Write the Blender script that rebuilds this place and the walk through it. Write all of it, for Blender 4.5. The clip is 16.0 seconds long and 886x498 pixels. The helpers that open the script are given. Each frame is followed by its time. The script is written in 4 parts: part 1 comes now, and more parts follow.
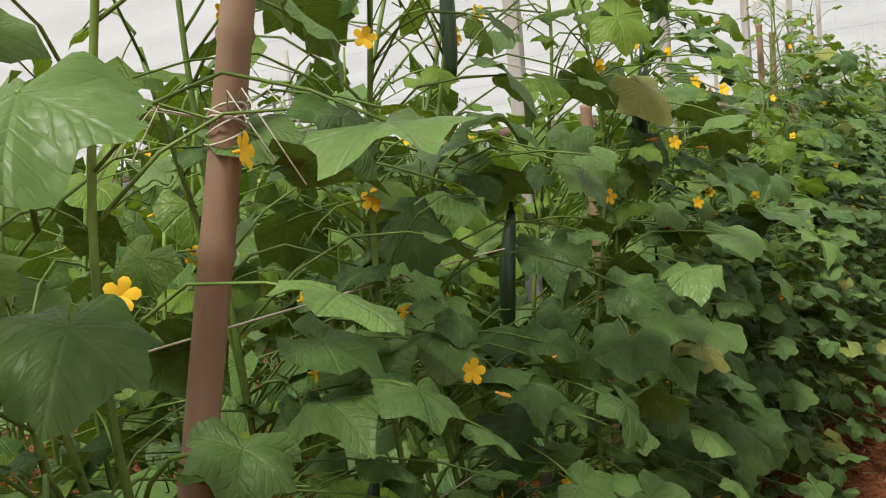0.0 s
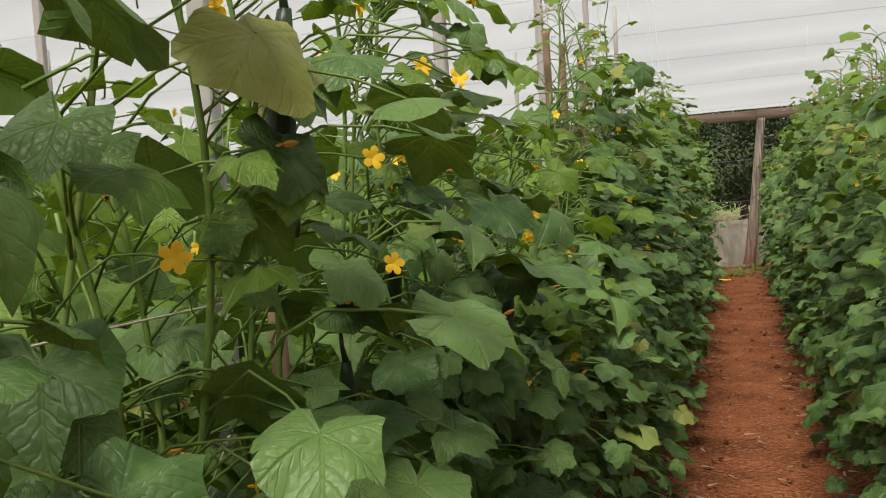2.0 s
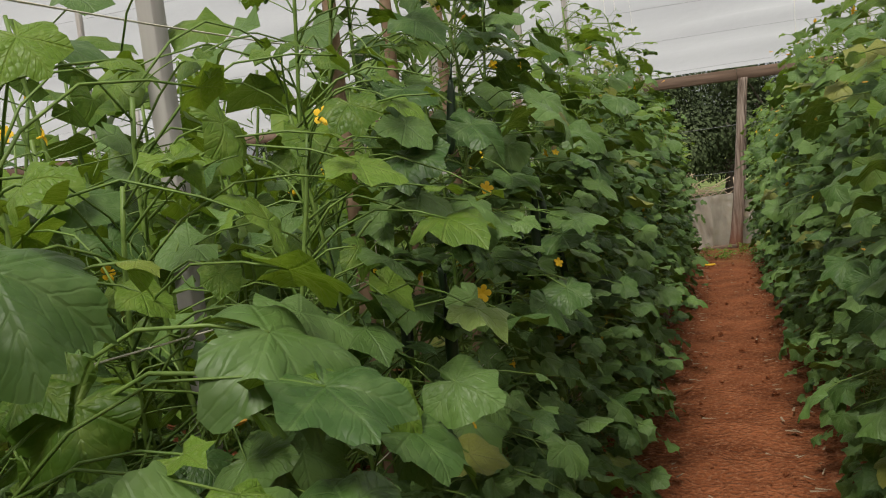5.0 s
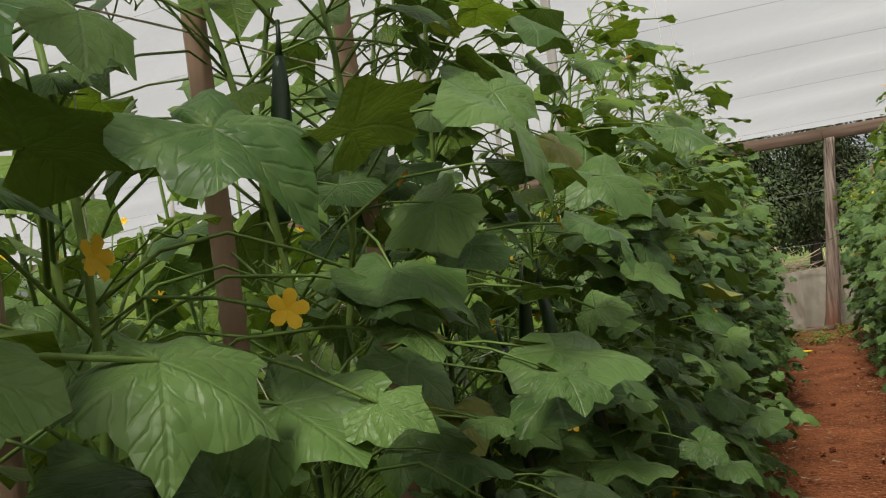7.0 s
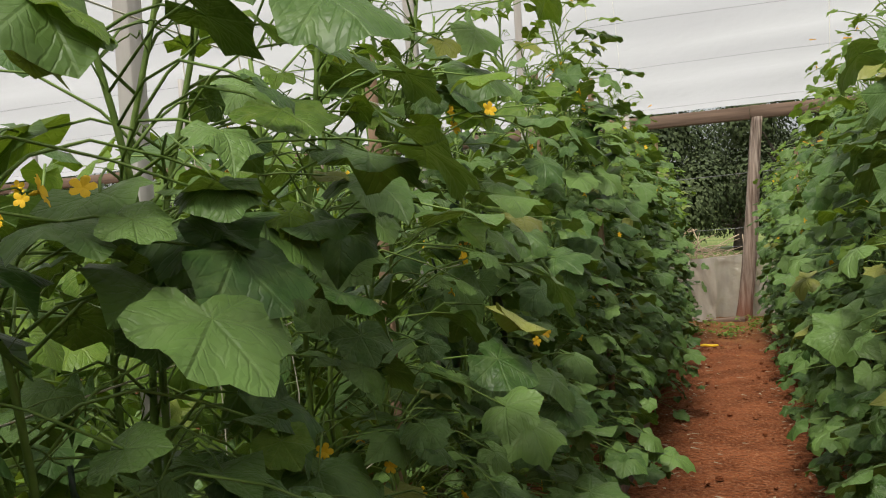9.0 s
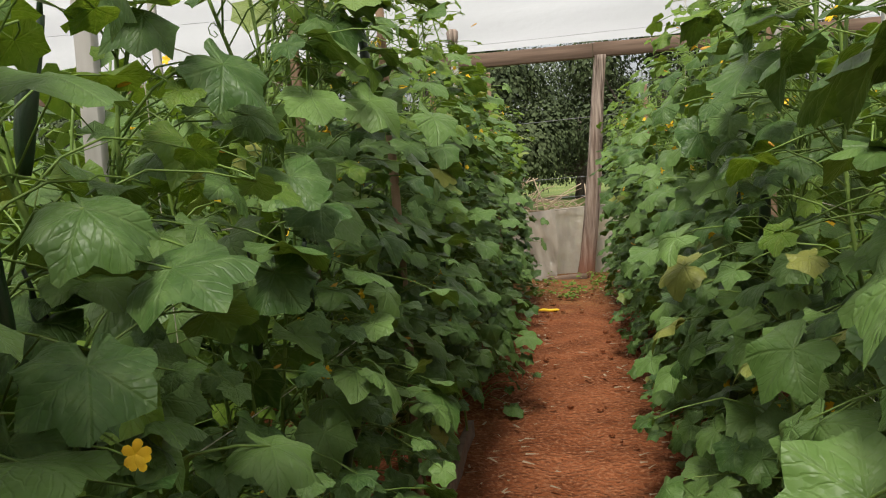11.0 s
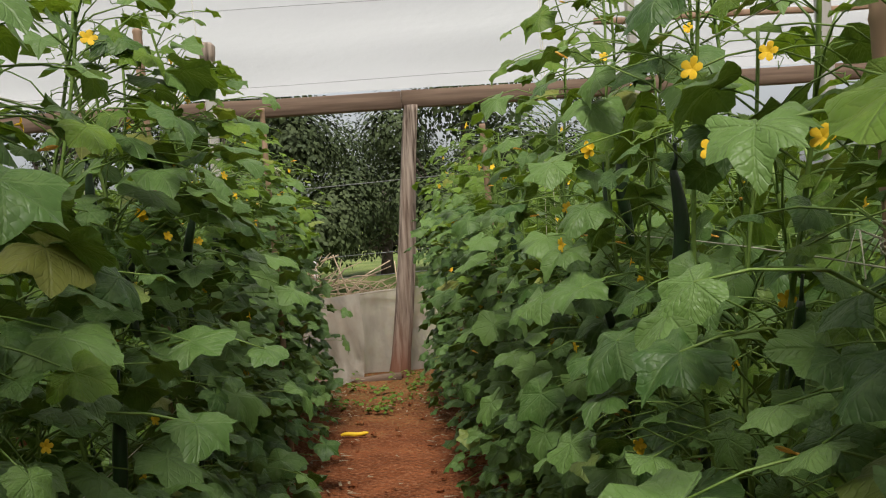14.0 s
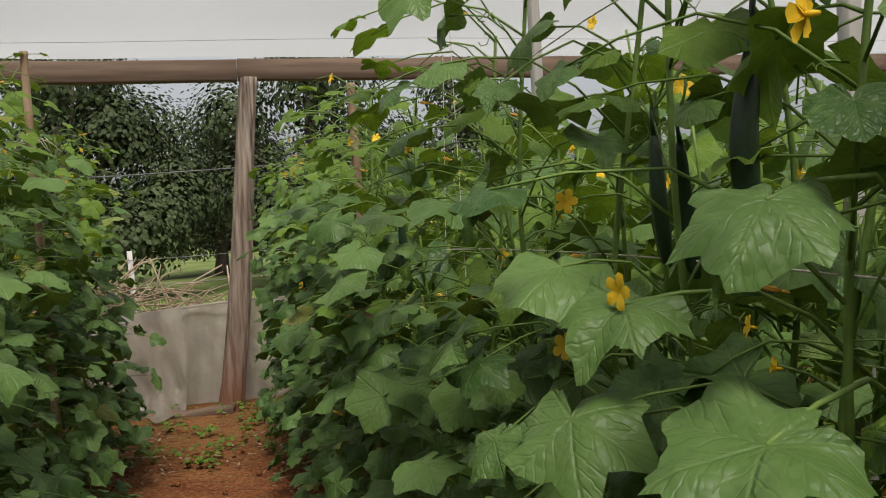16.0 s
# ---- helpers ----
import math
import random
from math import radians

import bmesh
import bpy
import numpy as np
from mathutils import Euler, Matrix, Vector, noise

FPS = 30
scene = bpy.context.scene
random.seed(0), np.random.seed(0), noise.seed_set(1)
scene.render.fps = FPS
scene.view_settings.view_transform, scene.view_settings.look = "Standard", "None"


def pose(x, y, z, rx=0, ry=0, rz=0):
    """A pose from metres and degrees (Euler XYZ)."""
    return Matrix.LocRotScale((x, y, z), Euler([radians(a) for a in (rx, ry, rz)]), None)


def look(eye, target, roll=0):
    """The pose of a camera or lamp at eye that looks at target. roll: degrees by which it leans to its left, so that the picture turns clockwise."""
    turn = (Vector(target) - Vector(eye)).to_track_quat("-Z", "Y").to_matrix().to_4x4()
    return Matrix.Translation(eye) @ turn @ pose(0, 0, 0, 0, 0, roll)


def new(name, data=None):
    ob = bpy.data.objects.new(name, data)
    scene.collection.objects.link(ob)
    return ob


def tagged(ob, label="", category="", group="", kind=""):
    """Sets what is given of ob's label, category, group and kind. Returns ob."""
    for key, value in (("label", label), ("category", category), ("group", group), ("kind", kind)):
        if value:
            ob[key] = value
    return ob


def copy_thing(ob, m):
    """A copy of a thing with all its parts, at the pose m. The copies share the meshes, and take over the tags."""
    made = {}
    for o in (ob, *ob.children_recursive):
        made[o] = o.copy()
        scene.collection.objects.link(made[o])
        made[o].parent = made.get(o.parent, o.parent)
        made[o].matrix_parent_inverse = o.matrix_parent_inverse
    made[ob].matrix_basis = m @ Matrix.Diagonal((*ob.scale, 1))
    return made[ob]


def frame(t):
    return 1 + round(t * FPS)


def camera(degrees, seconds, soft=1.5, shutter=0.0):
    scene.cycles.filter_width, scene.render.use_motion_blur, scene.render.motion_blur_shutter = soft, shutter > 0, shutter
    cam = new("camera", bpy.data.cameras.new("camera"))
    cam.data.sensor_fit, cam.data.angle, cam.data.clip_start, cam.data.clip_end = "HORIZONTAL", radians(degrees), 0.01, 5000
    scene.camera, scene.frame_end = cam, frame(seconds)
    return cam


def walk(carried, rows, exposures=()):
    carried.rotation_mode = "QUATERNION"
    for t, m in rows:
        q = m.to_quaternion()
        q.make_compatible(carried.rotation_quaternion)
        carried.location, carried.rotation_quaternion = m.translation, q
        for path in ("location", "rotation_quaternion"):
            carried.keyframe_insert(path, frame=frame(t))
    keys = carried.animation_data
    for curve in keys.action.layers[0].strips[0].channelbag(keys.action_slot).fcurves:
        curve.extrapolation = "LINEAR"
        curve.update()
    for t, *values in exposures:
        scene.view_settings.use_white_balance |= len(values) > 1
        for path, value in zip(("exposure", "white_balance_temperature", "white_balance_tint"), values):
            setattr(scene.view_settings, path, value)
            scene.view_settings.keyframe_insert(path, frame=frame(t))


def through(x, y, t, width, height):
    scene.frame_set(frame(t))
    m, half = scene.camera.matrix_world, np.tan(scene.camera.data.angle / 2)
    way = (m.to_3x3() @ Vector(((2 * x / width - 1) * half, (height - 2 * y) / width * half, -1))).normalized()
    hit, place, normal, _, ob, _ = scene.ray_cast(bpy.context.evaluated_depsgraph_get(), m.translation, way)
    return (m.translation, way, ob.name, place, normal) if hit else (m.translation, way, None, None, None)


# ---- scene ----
cam = camera(55.29, 16.0, 1.1)
PATH = [
    (0.0, 0.064, -0.012, 1.635, 86.08, 5.05, 31.42),
    (0.5, 0.094, 0.244, 1.613, 84.50, 2.84, 30.15),
    (1.0, 0.055, 0.526, 1.607, 84.01, 1.76, 24.28),
    (1.5, -0.025, 0.741, 1.651, 85.02, 2.44, 19.52),
    (2.0, -0.041, 1.029, 1.632, 86.81, 3.52, 19.18),
    (2.5, -0.009, 1.411, 1.659, 88.49, 3.85, 19.62),
    (3.0, -0.043, 1.741, 1.655, 89.45, 3.74, 19.65),
    (3.5, -0.082, 2.045, 1.679, 89.81, 4.11, 19.89),
    (4.0, -0.036, 2.406, 1.647, 86.54, 5.21, 19.33),
    (4.5, 0.037, 2.738, 1.619, 85.08, 5.91, 17.76),
    (7.0, -0.110, 4.429, 1.603, 91.67, 7.65, 23.21),
    (7.5, -0.078, 4.705, 1.618, 91.87, 6.76, 21.09),
    (8.0, -0.013, 5.062, 1.626, 90.20, 4.70, 20.11),
    (10.5, 0.058, 6.792, 1.612, 85.81, 2.49, 15.39),
    (11.0, 0.046, 7.236, 1.613, 84.26, 4.11, 8.82),
    (11.5, 0.062, 7.577, 1.603, 85.38, 7.58, 3.80),
    (12.0, 0.058, 7.983, 1.632, 86.96, 9.80, 1.34),
    (12.5, 0.047, 8.383, 1.594, 86.48, 9.21, -2.11),
    (13.0, 0.039, 8.742, 1.581, 86.47, 7.81, -3.53),
    (13.5, 0.025, 9.120, 1.577, 87.86, 6.04, -1.54),
    (14.0, -0.006, 9.490, 1.578, 88.32, 4.31, -4.40),
    (14.5, 0.000, 9.907, 1.612, 87.63, 4.94, -10.90),
    (15.0, -0.001, 10.226, 1.581, 87.82, 5.43, -12.80),
    (15.5, 0.061, 10.576, 1.606, 87.91, 4.30, -12.85),
    (16.0, 0.067, 10.925, 1.595, 87.52, 3.31, -15.15),
]
walk(cam, [(t, pose(x, y, z, rx, ry, rz)) for t, x, y, z, rx, ry, rz in PATH], [(0, 0.6), (2, 0.45), (4.5, 0.18), (8, 0.35), (10.5, 0.65), (13.5, 0.5), (16, 0.22)])

# ---- world and light ----
world = bpy.data.worlds.new("world")
scene.world = world
world.use_nodes = True
wn, wl = world.node_tree.nodes, world.node_tree.links
sky = wn.new("ShaderNodeTexSky")
sky.sky_type, sky.sun_disc = "NISHITA", False
sky.sun_elevation, sky.sun_rotation, sky.dust_density = radians(58), radians(183), 3.0
hsv = wn.new("ShaderNodeHueSaturation")          # a pale, overcast sky
hsv.inputs["Saturation"].default_value = 0.22
wl.new(sky.outputs["Color"], hsv.inputs["Color"])
# cloud cover: the zenith about three times as bright as the horizon
wc, ws, wm = wn.new("ShaderNodeTexCoord"), wn.new("ShaderNodeSeparateXYZ"), wn.new("ShaderNodeMapRange")
wl.new(wc.outputs["Generated"], ws.inputs[0])
wl.new(ws.outputs[2], wm.inputs[0])
wm.inputs[1].default_value, wm.inputs[2].default_value, wm.inputs[3].default_value, wm.inputs[4].default_value = 0.0, 1.0, 0.5, 1.75
wx = wn.new("ShaderNodeVectorMath")
wx.operation = "MULTIPLY"
wl.new(hsv.outputs["Color"], wx.inputs[0])
wl.new(wm.outputs[0], wx.inputs[1])
wl.new(wx.outputs[0], wn["Background"].inputs["Color"])
wn["Background"].inputs["Strength"].default_value = 0.15
sun_data = bpy.data.lights.new("sun", "SUN")
sun_data.energy, sun_data.angle, sun_data.color = 3.0, radians(16), (1.0, 0.95, 0.86)
sun = new("sun", sun_data)
sun.matrix_world = look((0, 0, 30), (0.8, 18.5, 0))


# ---- materials ----
def material(name, rough=0.6, metal=0.0, spec=0.5):
    m = bpy.data.materials.new(name)
    m.use_nodes = True
    b = m.node_tree.nodes["Principled BSDF"]
    b.inputs["Roughness"].default_value = rough
    b.inputs["Metallic"].default_value = metal
    b.inputs["Specular IOR Level"].default_value = spec
    return m, m.node_tree.nodes, m.node_tree.links, b


def mth(nt, op, a, b=None, c=None):
    n = nt.nodes.new("ShaderNodeMath")
    n.operation = op
    for i, v in enumerate((a, b, c)):
        if v is None:
            continue
        if isinstance(v, (int, float)):
            n.inputs[i].default_value = v
        else:
            nt.links.new(v, n.inputs[i])
    return n.outputs[0]


def mixc(nt, f, a, b, mode="MIX"):
    n = nt.nodes.new("ShaderNodeMix")
    n.data_type, n.blend_type = "RGBA", mode
    for sock, v in ((n.inputs[0], f), (n.inputs[6], a), (n.inputs[7], b)):
        if isinstance(v, (int, float)):
            sock.default_value = v
        elif isinstance(v, tuple):
            sock.default_value = (*v, 1)
        else:
            nt.links.new(v, sock)
    return n.outputs[2]


def tex(nt, kind, scale, coord=None, out=0, **kw):
    n = nt.nodes.new("ShaderNodeTex" + kind)
    n.inputs["Scale"].default_value = scale
    for k, v in kw.items():
        n.inputs[k].default_value = v
    if coord is not None:
        nt.links.new(coord, n.inputs["Vector"])
    return n.outputs[out]


def coords(nt, which="Object", scale=None):
    c = nt.nodes.new("ShaderNodeTexCoord").outputs[which]
    if scale:
        m = nt.nodes.new("ShaderNodeMapping")
        m.inputs["Scale"].default_value = scale
        nt.links.new(c, m.inputs["Vector"])
        c = m.outputs[0]
    return c


def span(nt, v, a, b, c=0.0, d=1.0):
    n = nt.nodes.new("ShaderNodeMapRange")
    nt.links.new(v, n.inputs[0])
    for i, x in enumerate((a, b, c, d)):
        n.inputs[i + 1].default_value = x
    return n.outputs[0]


def bump(nt, bsdf, height, strength, dist):
    n = nt.nodes.new("ShaderNodeBump")
    n.inputs["Strength"].default_value, n.inputs["Distance"].default_value = strength, dist
    nt.links.new(height, n.inputs["Height"])
    nt.links.new(n.outputs[0], bsdf.inputs["Normal"])
    return n


def any_random(nt):
    """A random number for each object and each loose piece of a mesh."""
    a = nt.nodes.new("ShaderNodeObjectInfo").outputs["Random"]
    b = nt.nodes.new("ShaderNodeNewGeometry").outputs["Random Per Island"]
    return mth(nt, "FRACT", mth(nt, "ADD", mth(nt, "MULTIPLY", a, 7.3), b))


def leaf_material(name, dark, light, pale, through=0.2, rough=0.42):
    m, nodes, links, b = material(name, rough, 0, 0.3)
    nt = m.node_tree
    uv = coords(nt, "UV")
    sep = nodes.new("ShaderNodeSeparateXYZ")
    links.new(uv, sep.inputs[0])
    th = mth(nt, "ARCTAN2", sep.outputs[0], sep.outputs[1])
    ln = nodes.new("ShaderNodeVectorMath")
    ln.operation = "LENGTH"
    links.new(uv, ln.inputs[0])
    r = ln.outputs["Value"]
    d = mth(nt, "MULTIPLY", mth(nt, "PINGPONG", th, 0.45), r)
    vein = span(nt, d, 0.004, 0.035, 1, 0)
    # side veins that run out from the main ones
    wob = mth(nt, "MULTIPLY", tex(nt, "Noise", 5.0, uv, Detail=2.0), 0.16)
    side = mth(nt, "PINGPONG", mth(nt, "ADD", mth(nt, "SUBTRACT", r, mth(nt, "MULTIPLY", d, 1.3)), wob), 0.085)
    sidev = span(nt, side, 0.0, 0.03, 1, 0)
    cell = tex(nt, "Voronoi", 8.0, uv)
    puff = mth(nt, "ADD", mth(nt, "MULTIPLY", vein, -0.7), mth(nt, "MULTIPLY", sidev, -0.3))
    puff = mth(nt, "SUBTRACT", puff, mth(nt, "MULTIPLY", cell, 0.7))
    rnd = any_random(nt)
    col = mixc(nt, rnd, dark, light)
    blotch = tex(nt, "Noise", 2.6, uv, Detail=4.0)
    col = mixc(nt, span(nt, blotch, 0.45, 0.75, 0, 0.5), col, pale)
    col = mixc(nt, mth(nt, "MULTIPLY", vein, 0.16), col, pale)
    col = mixc(nt, mth(nt, "MULTIPLY", sidev, 0.07), col, pale)
    old = span(nt, rnd, 0.975, 0.985)
    col = mixc(nt, mth(nt, "MULTIPLY", old, 0.65), col, (0.26, 0.24, 0.05))
    links.new(col, b.inputs["Base Color"])
    bp = bump(nt, b, puff, 0.5, 0.005)
    tr = nodes.new("ShaderNodeBsdfTranslucent")
    tcol = mixc(nt, 0.55, col, (0.26, 0.38, 0.015))
    links.new(tcol, tr.inputs["Color"])
    links.new(bp.outputs[0], tr.inputs["Normal"])
    mx = nodes.new("ShaderNodeMixShader")
    mx.inputs[0].default_value = through
    links.new(b.outputs[0], mx.inputs[1])
    links.new(tr.outputs[0], mx.inputs[2])
    links.new(mx.outputs[0], nodes["Material Output"].inputs["Surface"])
    return m


def plain(name, c1, c2, scale=20, rough=0.6, rel=0.3, dist=0.003, stretch=None, spec=0.4, metal=0.0):
    m, nodes, links, b = material(name, rough, metal, spec)
    nt = m.node_tree
    co = coords(nt, "Object", stretch)
    n1 = tex(nt, "Noise", scale, co, Detail=6.0)
    n2 = tex(nt, "Noise", scale * 0.13, co, Detail=3.0)
    f = mth(nt, "ADD", mth(nt, "MULTIPLY", span(nt, n1, 0.3, 0.7), 0.6), mth(nt, "MULTIPLY", span(nt, n2, 0.35, 0.65), 0.4))
    links.new(mixc(nt, f, c1, c2), b.inputs["Base Color"])
    bump(nt, b, n1, rel, dist)
    return m


LEAF = leaf_material("cucumber_leaf", (0.030, 0.076, 0.014), (0.124, 0.212, 0.052), (0.160, 0.240, 0.082), 0.12, 0.45)
YOUNG = leaf_material("young_leaf", (0.055, 0.115, 0.012), (0.145, 0.245, 0.028), (0.23, 0.30, 0.06), 0.27, 0.46)
STEM = plain("green_stem", (0.075, 0.14, 0.022), (0.19, 0.28, 0.06), 40, 0.5)
FRUIT = plain("cucumber_skin", (0.008, 0.020, 0.008), (0.016, 0.040, 0.012), 60, 0.38, 0.5, 0.002, (1, 1, 0.25), 0.5)
PETAL = plain("yellow_petal", (0.80, 0.47, 0.010), (0.86, 0.58, 0.03), 80, 0.6, 0.2)
WILT = plain("wilted_petal", (0.70, 0.33, 0.03), (0.78, 0.45, 0.10), 80, 0.7, 0.3)
BAMBOO = plain("bamboo_stake", (0.19, 0.115, 0.072), (0.38, 0.255, 0.17), 18, 0.6, 0.3, 0.002, (1, 1, 0.12))
GREYWOOD = plain("grey_timber", (0.30, 0.28, 0.26), (0.44, 0.42, 0.40), 30, 0.75, 0.5, 0.003, (1, 1, 0.06))
TWINE = plain("pale_twine", (0.45, 0.42, 0.34), (0.62, 0.58, 0.48), 200, 0.8)
WIRE = plain("dull_wire", (0.10, 0.10, 0.11), (0.2, 0.2, 0.2), 100, 0.5, 0.1, 0.001, None, 0.5, 0.6)
STRAW = plain("dry_straw", (0.20, 0.14, 0.085), (0.40, 0.31, 0.21), 30, 0.85)
BARK = plain("tree_bark", (0.06, 0.045, 0.035), (0.12, 0.095, 0.075), 14, 0.9, 0.8, 0.02)
TREELEAF = plain("mango_leaf", (0.018, 0.029, 0.010), (0.056, 0.074, 0.025), 3.0, 0.7, 0.1, 0.003, None, 0.2)
GRASS = plain("grass_blade", (0.12, 0.18, 0.03), (0.22, 0.26, 0.07), 6, 0.7, 0.1)
BOARD = plain("weathered_board", (0.075, 0.046, 0.032), (0.21, 0.145, 0.105), 22, 0.85, 0.7, 0.004, (0.05, 1, 1))


def post_material():
    """Weathered split timber: long grey and brown grooves, red soil rubbed into the foot."""
    m, nodes, links, b = material("weathered_post", 0.85, 0, 0.25)
    nt = m.node_tree
    co = coords(nt, "Object", (1, 1, 0.06))
    n1 = tex(nt, "Noise", 34, co, Detail=8.0)
    n2 = tex(nt, "Noise", 9, co, Detail=4.0)
    col = mixc(nt, span(nt, n1, 0.35, 0.65), (0.065, 0.043, 0.033), (0.38, 0.31, 0.26))
    col = mixc(nt, span(nt, n2, 0.4, 0.65, 0, 0.5), col, (0.24, 0.165, 0.125))
    z = nodes.new("ShaderNodeSeparateXYZ")
    links.new(coords(nt, "Object"), z.inputs[0])
    low = mth(nt, "ADD", z.outputs[2], mth(nt, "MULTIPLY", n2, 0.5))
    col = mixc(nt, span(nt, low, 0.35, 0.95, 0.85, 0), col, (0.15, 0.055, 0.03))
    links.new(col, b.inputs["Base Color"])
    bump(nt, b, n1, 0.9, 0.012)
    return m


def ground_material():
    """Red trodden soil under the roof, patchy grass beyond the end beam."""
    m, nodes, links, b = material("ground", 0.95, 0, 0.15)
    nt = m.node_tree
    co = coords(nt, "Object")
    n1 = tex(nt, "Noise", 3.0, co, Detail=8.0)
    n2 = tex(nt, "Noise", 45.0, co, Detail=6.0)
    n3 = tex(nt, "Voronoi", 30.0, co)
    soil = mixc(nt, span(nt, n1, 0.35, 0.65), (0.145, 0.043, 0.015), (0.265, 0.088, 0.035))
    soil = mixc(nt, span(nt, n2, 0.5, 0.68, 0, 0.75), soil, (0.35, 0.160, 0.082))
    soil = mixc(nt, span(nt, n3, 0.05, 0.16, 0.35, 0), soil, (0.11, 0.040, 0.024))
    g1 = tex(nt, "Noise", 0.6, co, Detail=8.0)
    grass = mixc(nt, span(nt, g1, 0.35, 0.65), (0.075, 0.12, 0.025), (0.16, 0.19, 0.06))
    grass = mixc(nt, span(nt, n2, 0.5, 0.8, 0, 0.5), grass, (0.22, 0.16, 0.08))
    sep = nodes.new("ShaderNodeSeparateXYZ")
    links.new(co, sep.inputs[0])
    edge = mth(nt, "ADD", sep.outputs[1], mth(nt, "MULTIPLY", n1, 3.0))
    weeds = mth(nt, "MULTIPLY", span(nt, edge, 17.2, 19.0), span(nt, n2, 0.42, 0.6, 0, 0.55))
    col = mixc(nt, weeds, soil, (0.10, 0.13, 0.035))
    col = mixc(nt, span(nt, edge, 20.5, 22.5), col, grass)
    links.new(col, b.inputs["Base Color"])
    bump(nt, b, mth(nt, "ADD", n2, n3), 0.9, 0.03)
    return m


def film_material(name, clear, tint=(0.93, 0.93, 0.92), dirt_and_shade=0.0, milky=0.12):
    """Milky plastic film: part clear, part scattering."""
    m = bpy.data.materials.new(name)
    m.use_nodes = True
    nt = m.node_tree
    nodes, links = nt.nodes, nt.links
    nodes.remove(nodes["Principled BSDF"])
    co = coords(nt, "Object")
    n = tex(nt, "Noise", 0.5, co, Detail=6.0)
    n2 = tex(nt, "Noise", 6.0, co, Detail=5.0)
    col = mixc(nt, span(nt, n, 0.4, 0.7, 0, 0.35), tint, tuple(0.9 * x for x in tint))
    # upright grey-brown streaks: dirt plus the shade of folds, put into the colour
    fold_streak = tex(nt, "Noise", 5.0, coords(nt, "Object", (1.0, 1.0, 0.22)), Detail=5.0)
    col = mixc(nt, mth(nt, "MULTIPLY", span(nt, fold_streak, 0.42, 0.62), 2.0 * dirt_and_shade), col, (0.40, 0.36, 0.31))
    # reddish soil stains, by the same amount
    col = mixc(nt, mth(nt, "MULTIPLY", span(nt, n2, 0.5, 0.75), dirt_and_shade), col, (0.42, 0.27, 0.18))
    tp, tl, df, gl = (nodes.new("ShaderNodeBsdf" + k) for k in ("Transparent", "Translucent", "Diffuse", "Glossy"))
    for s in (tp, tl, df):
        links.new(col, s.inputs["Color"])
    gl.inputs["Roughness"].default_value = 0.25
    bn = nodes.new("ShaderNodeBump")
    bn.inputs["Strength"].default_value, bn.inputs["Distance"].default_value = (0.25, 0.03) if clear < 0.1 else (0.8, 0.06)
    links.new(n2, bn.inputs["Height"])
    for s in (tl, df, gl):
        links.new(bn.outputs[0], s.inputs["Normal"])
    out = None
    for shader, f in ((tl, 0), (df, milky), (gl, 0.05), (tp, clear)):
        if out is None:
            out = shader.outputs[0]
            continue
        mx = nodes.new("ShaderNodeMixShader")
        mx.inputs[0].default_value = f
        links.new(out, mx.inputs[1])
        links.new(shader.outputs[0], mx.inputs[2])
        out = mx.outputs[0]
    links.new(out, nodes["Material Output"].inputs["Surface"])
    return m


POST = post_material()
GROUND = ground_material()
ROOF_FILM = film_material("roof_film", 0.04, (0.36, 0.36, 0.354))
SKIRT_FILM = film_material("skirt_film", 0.42, (0.70, 0.65, 0.57), 0.3, 0.4)


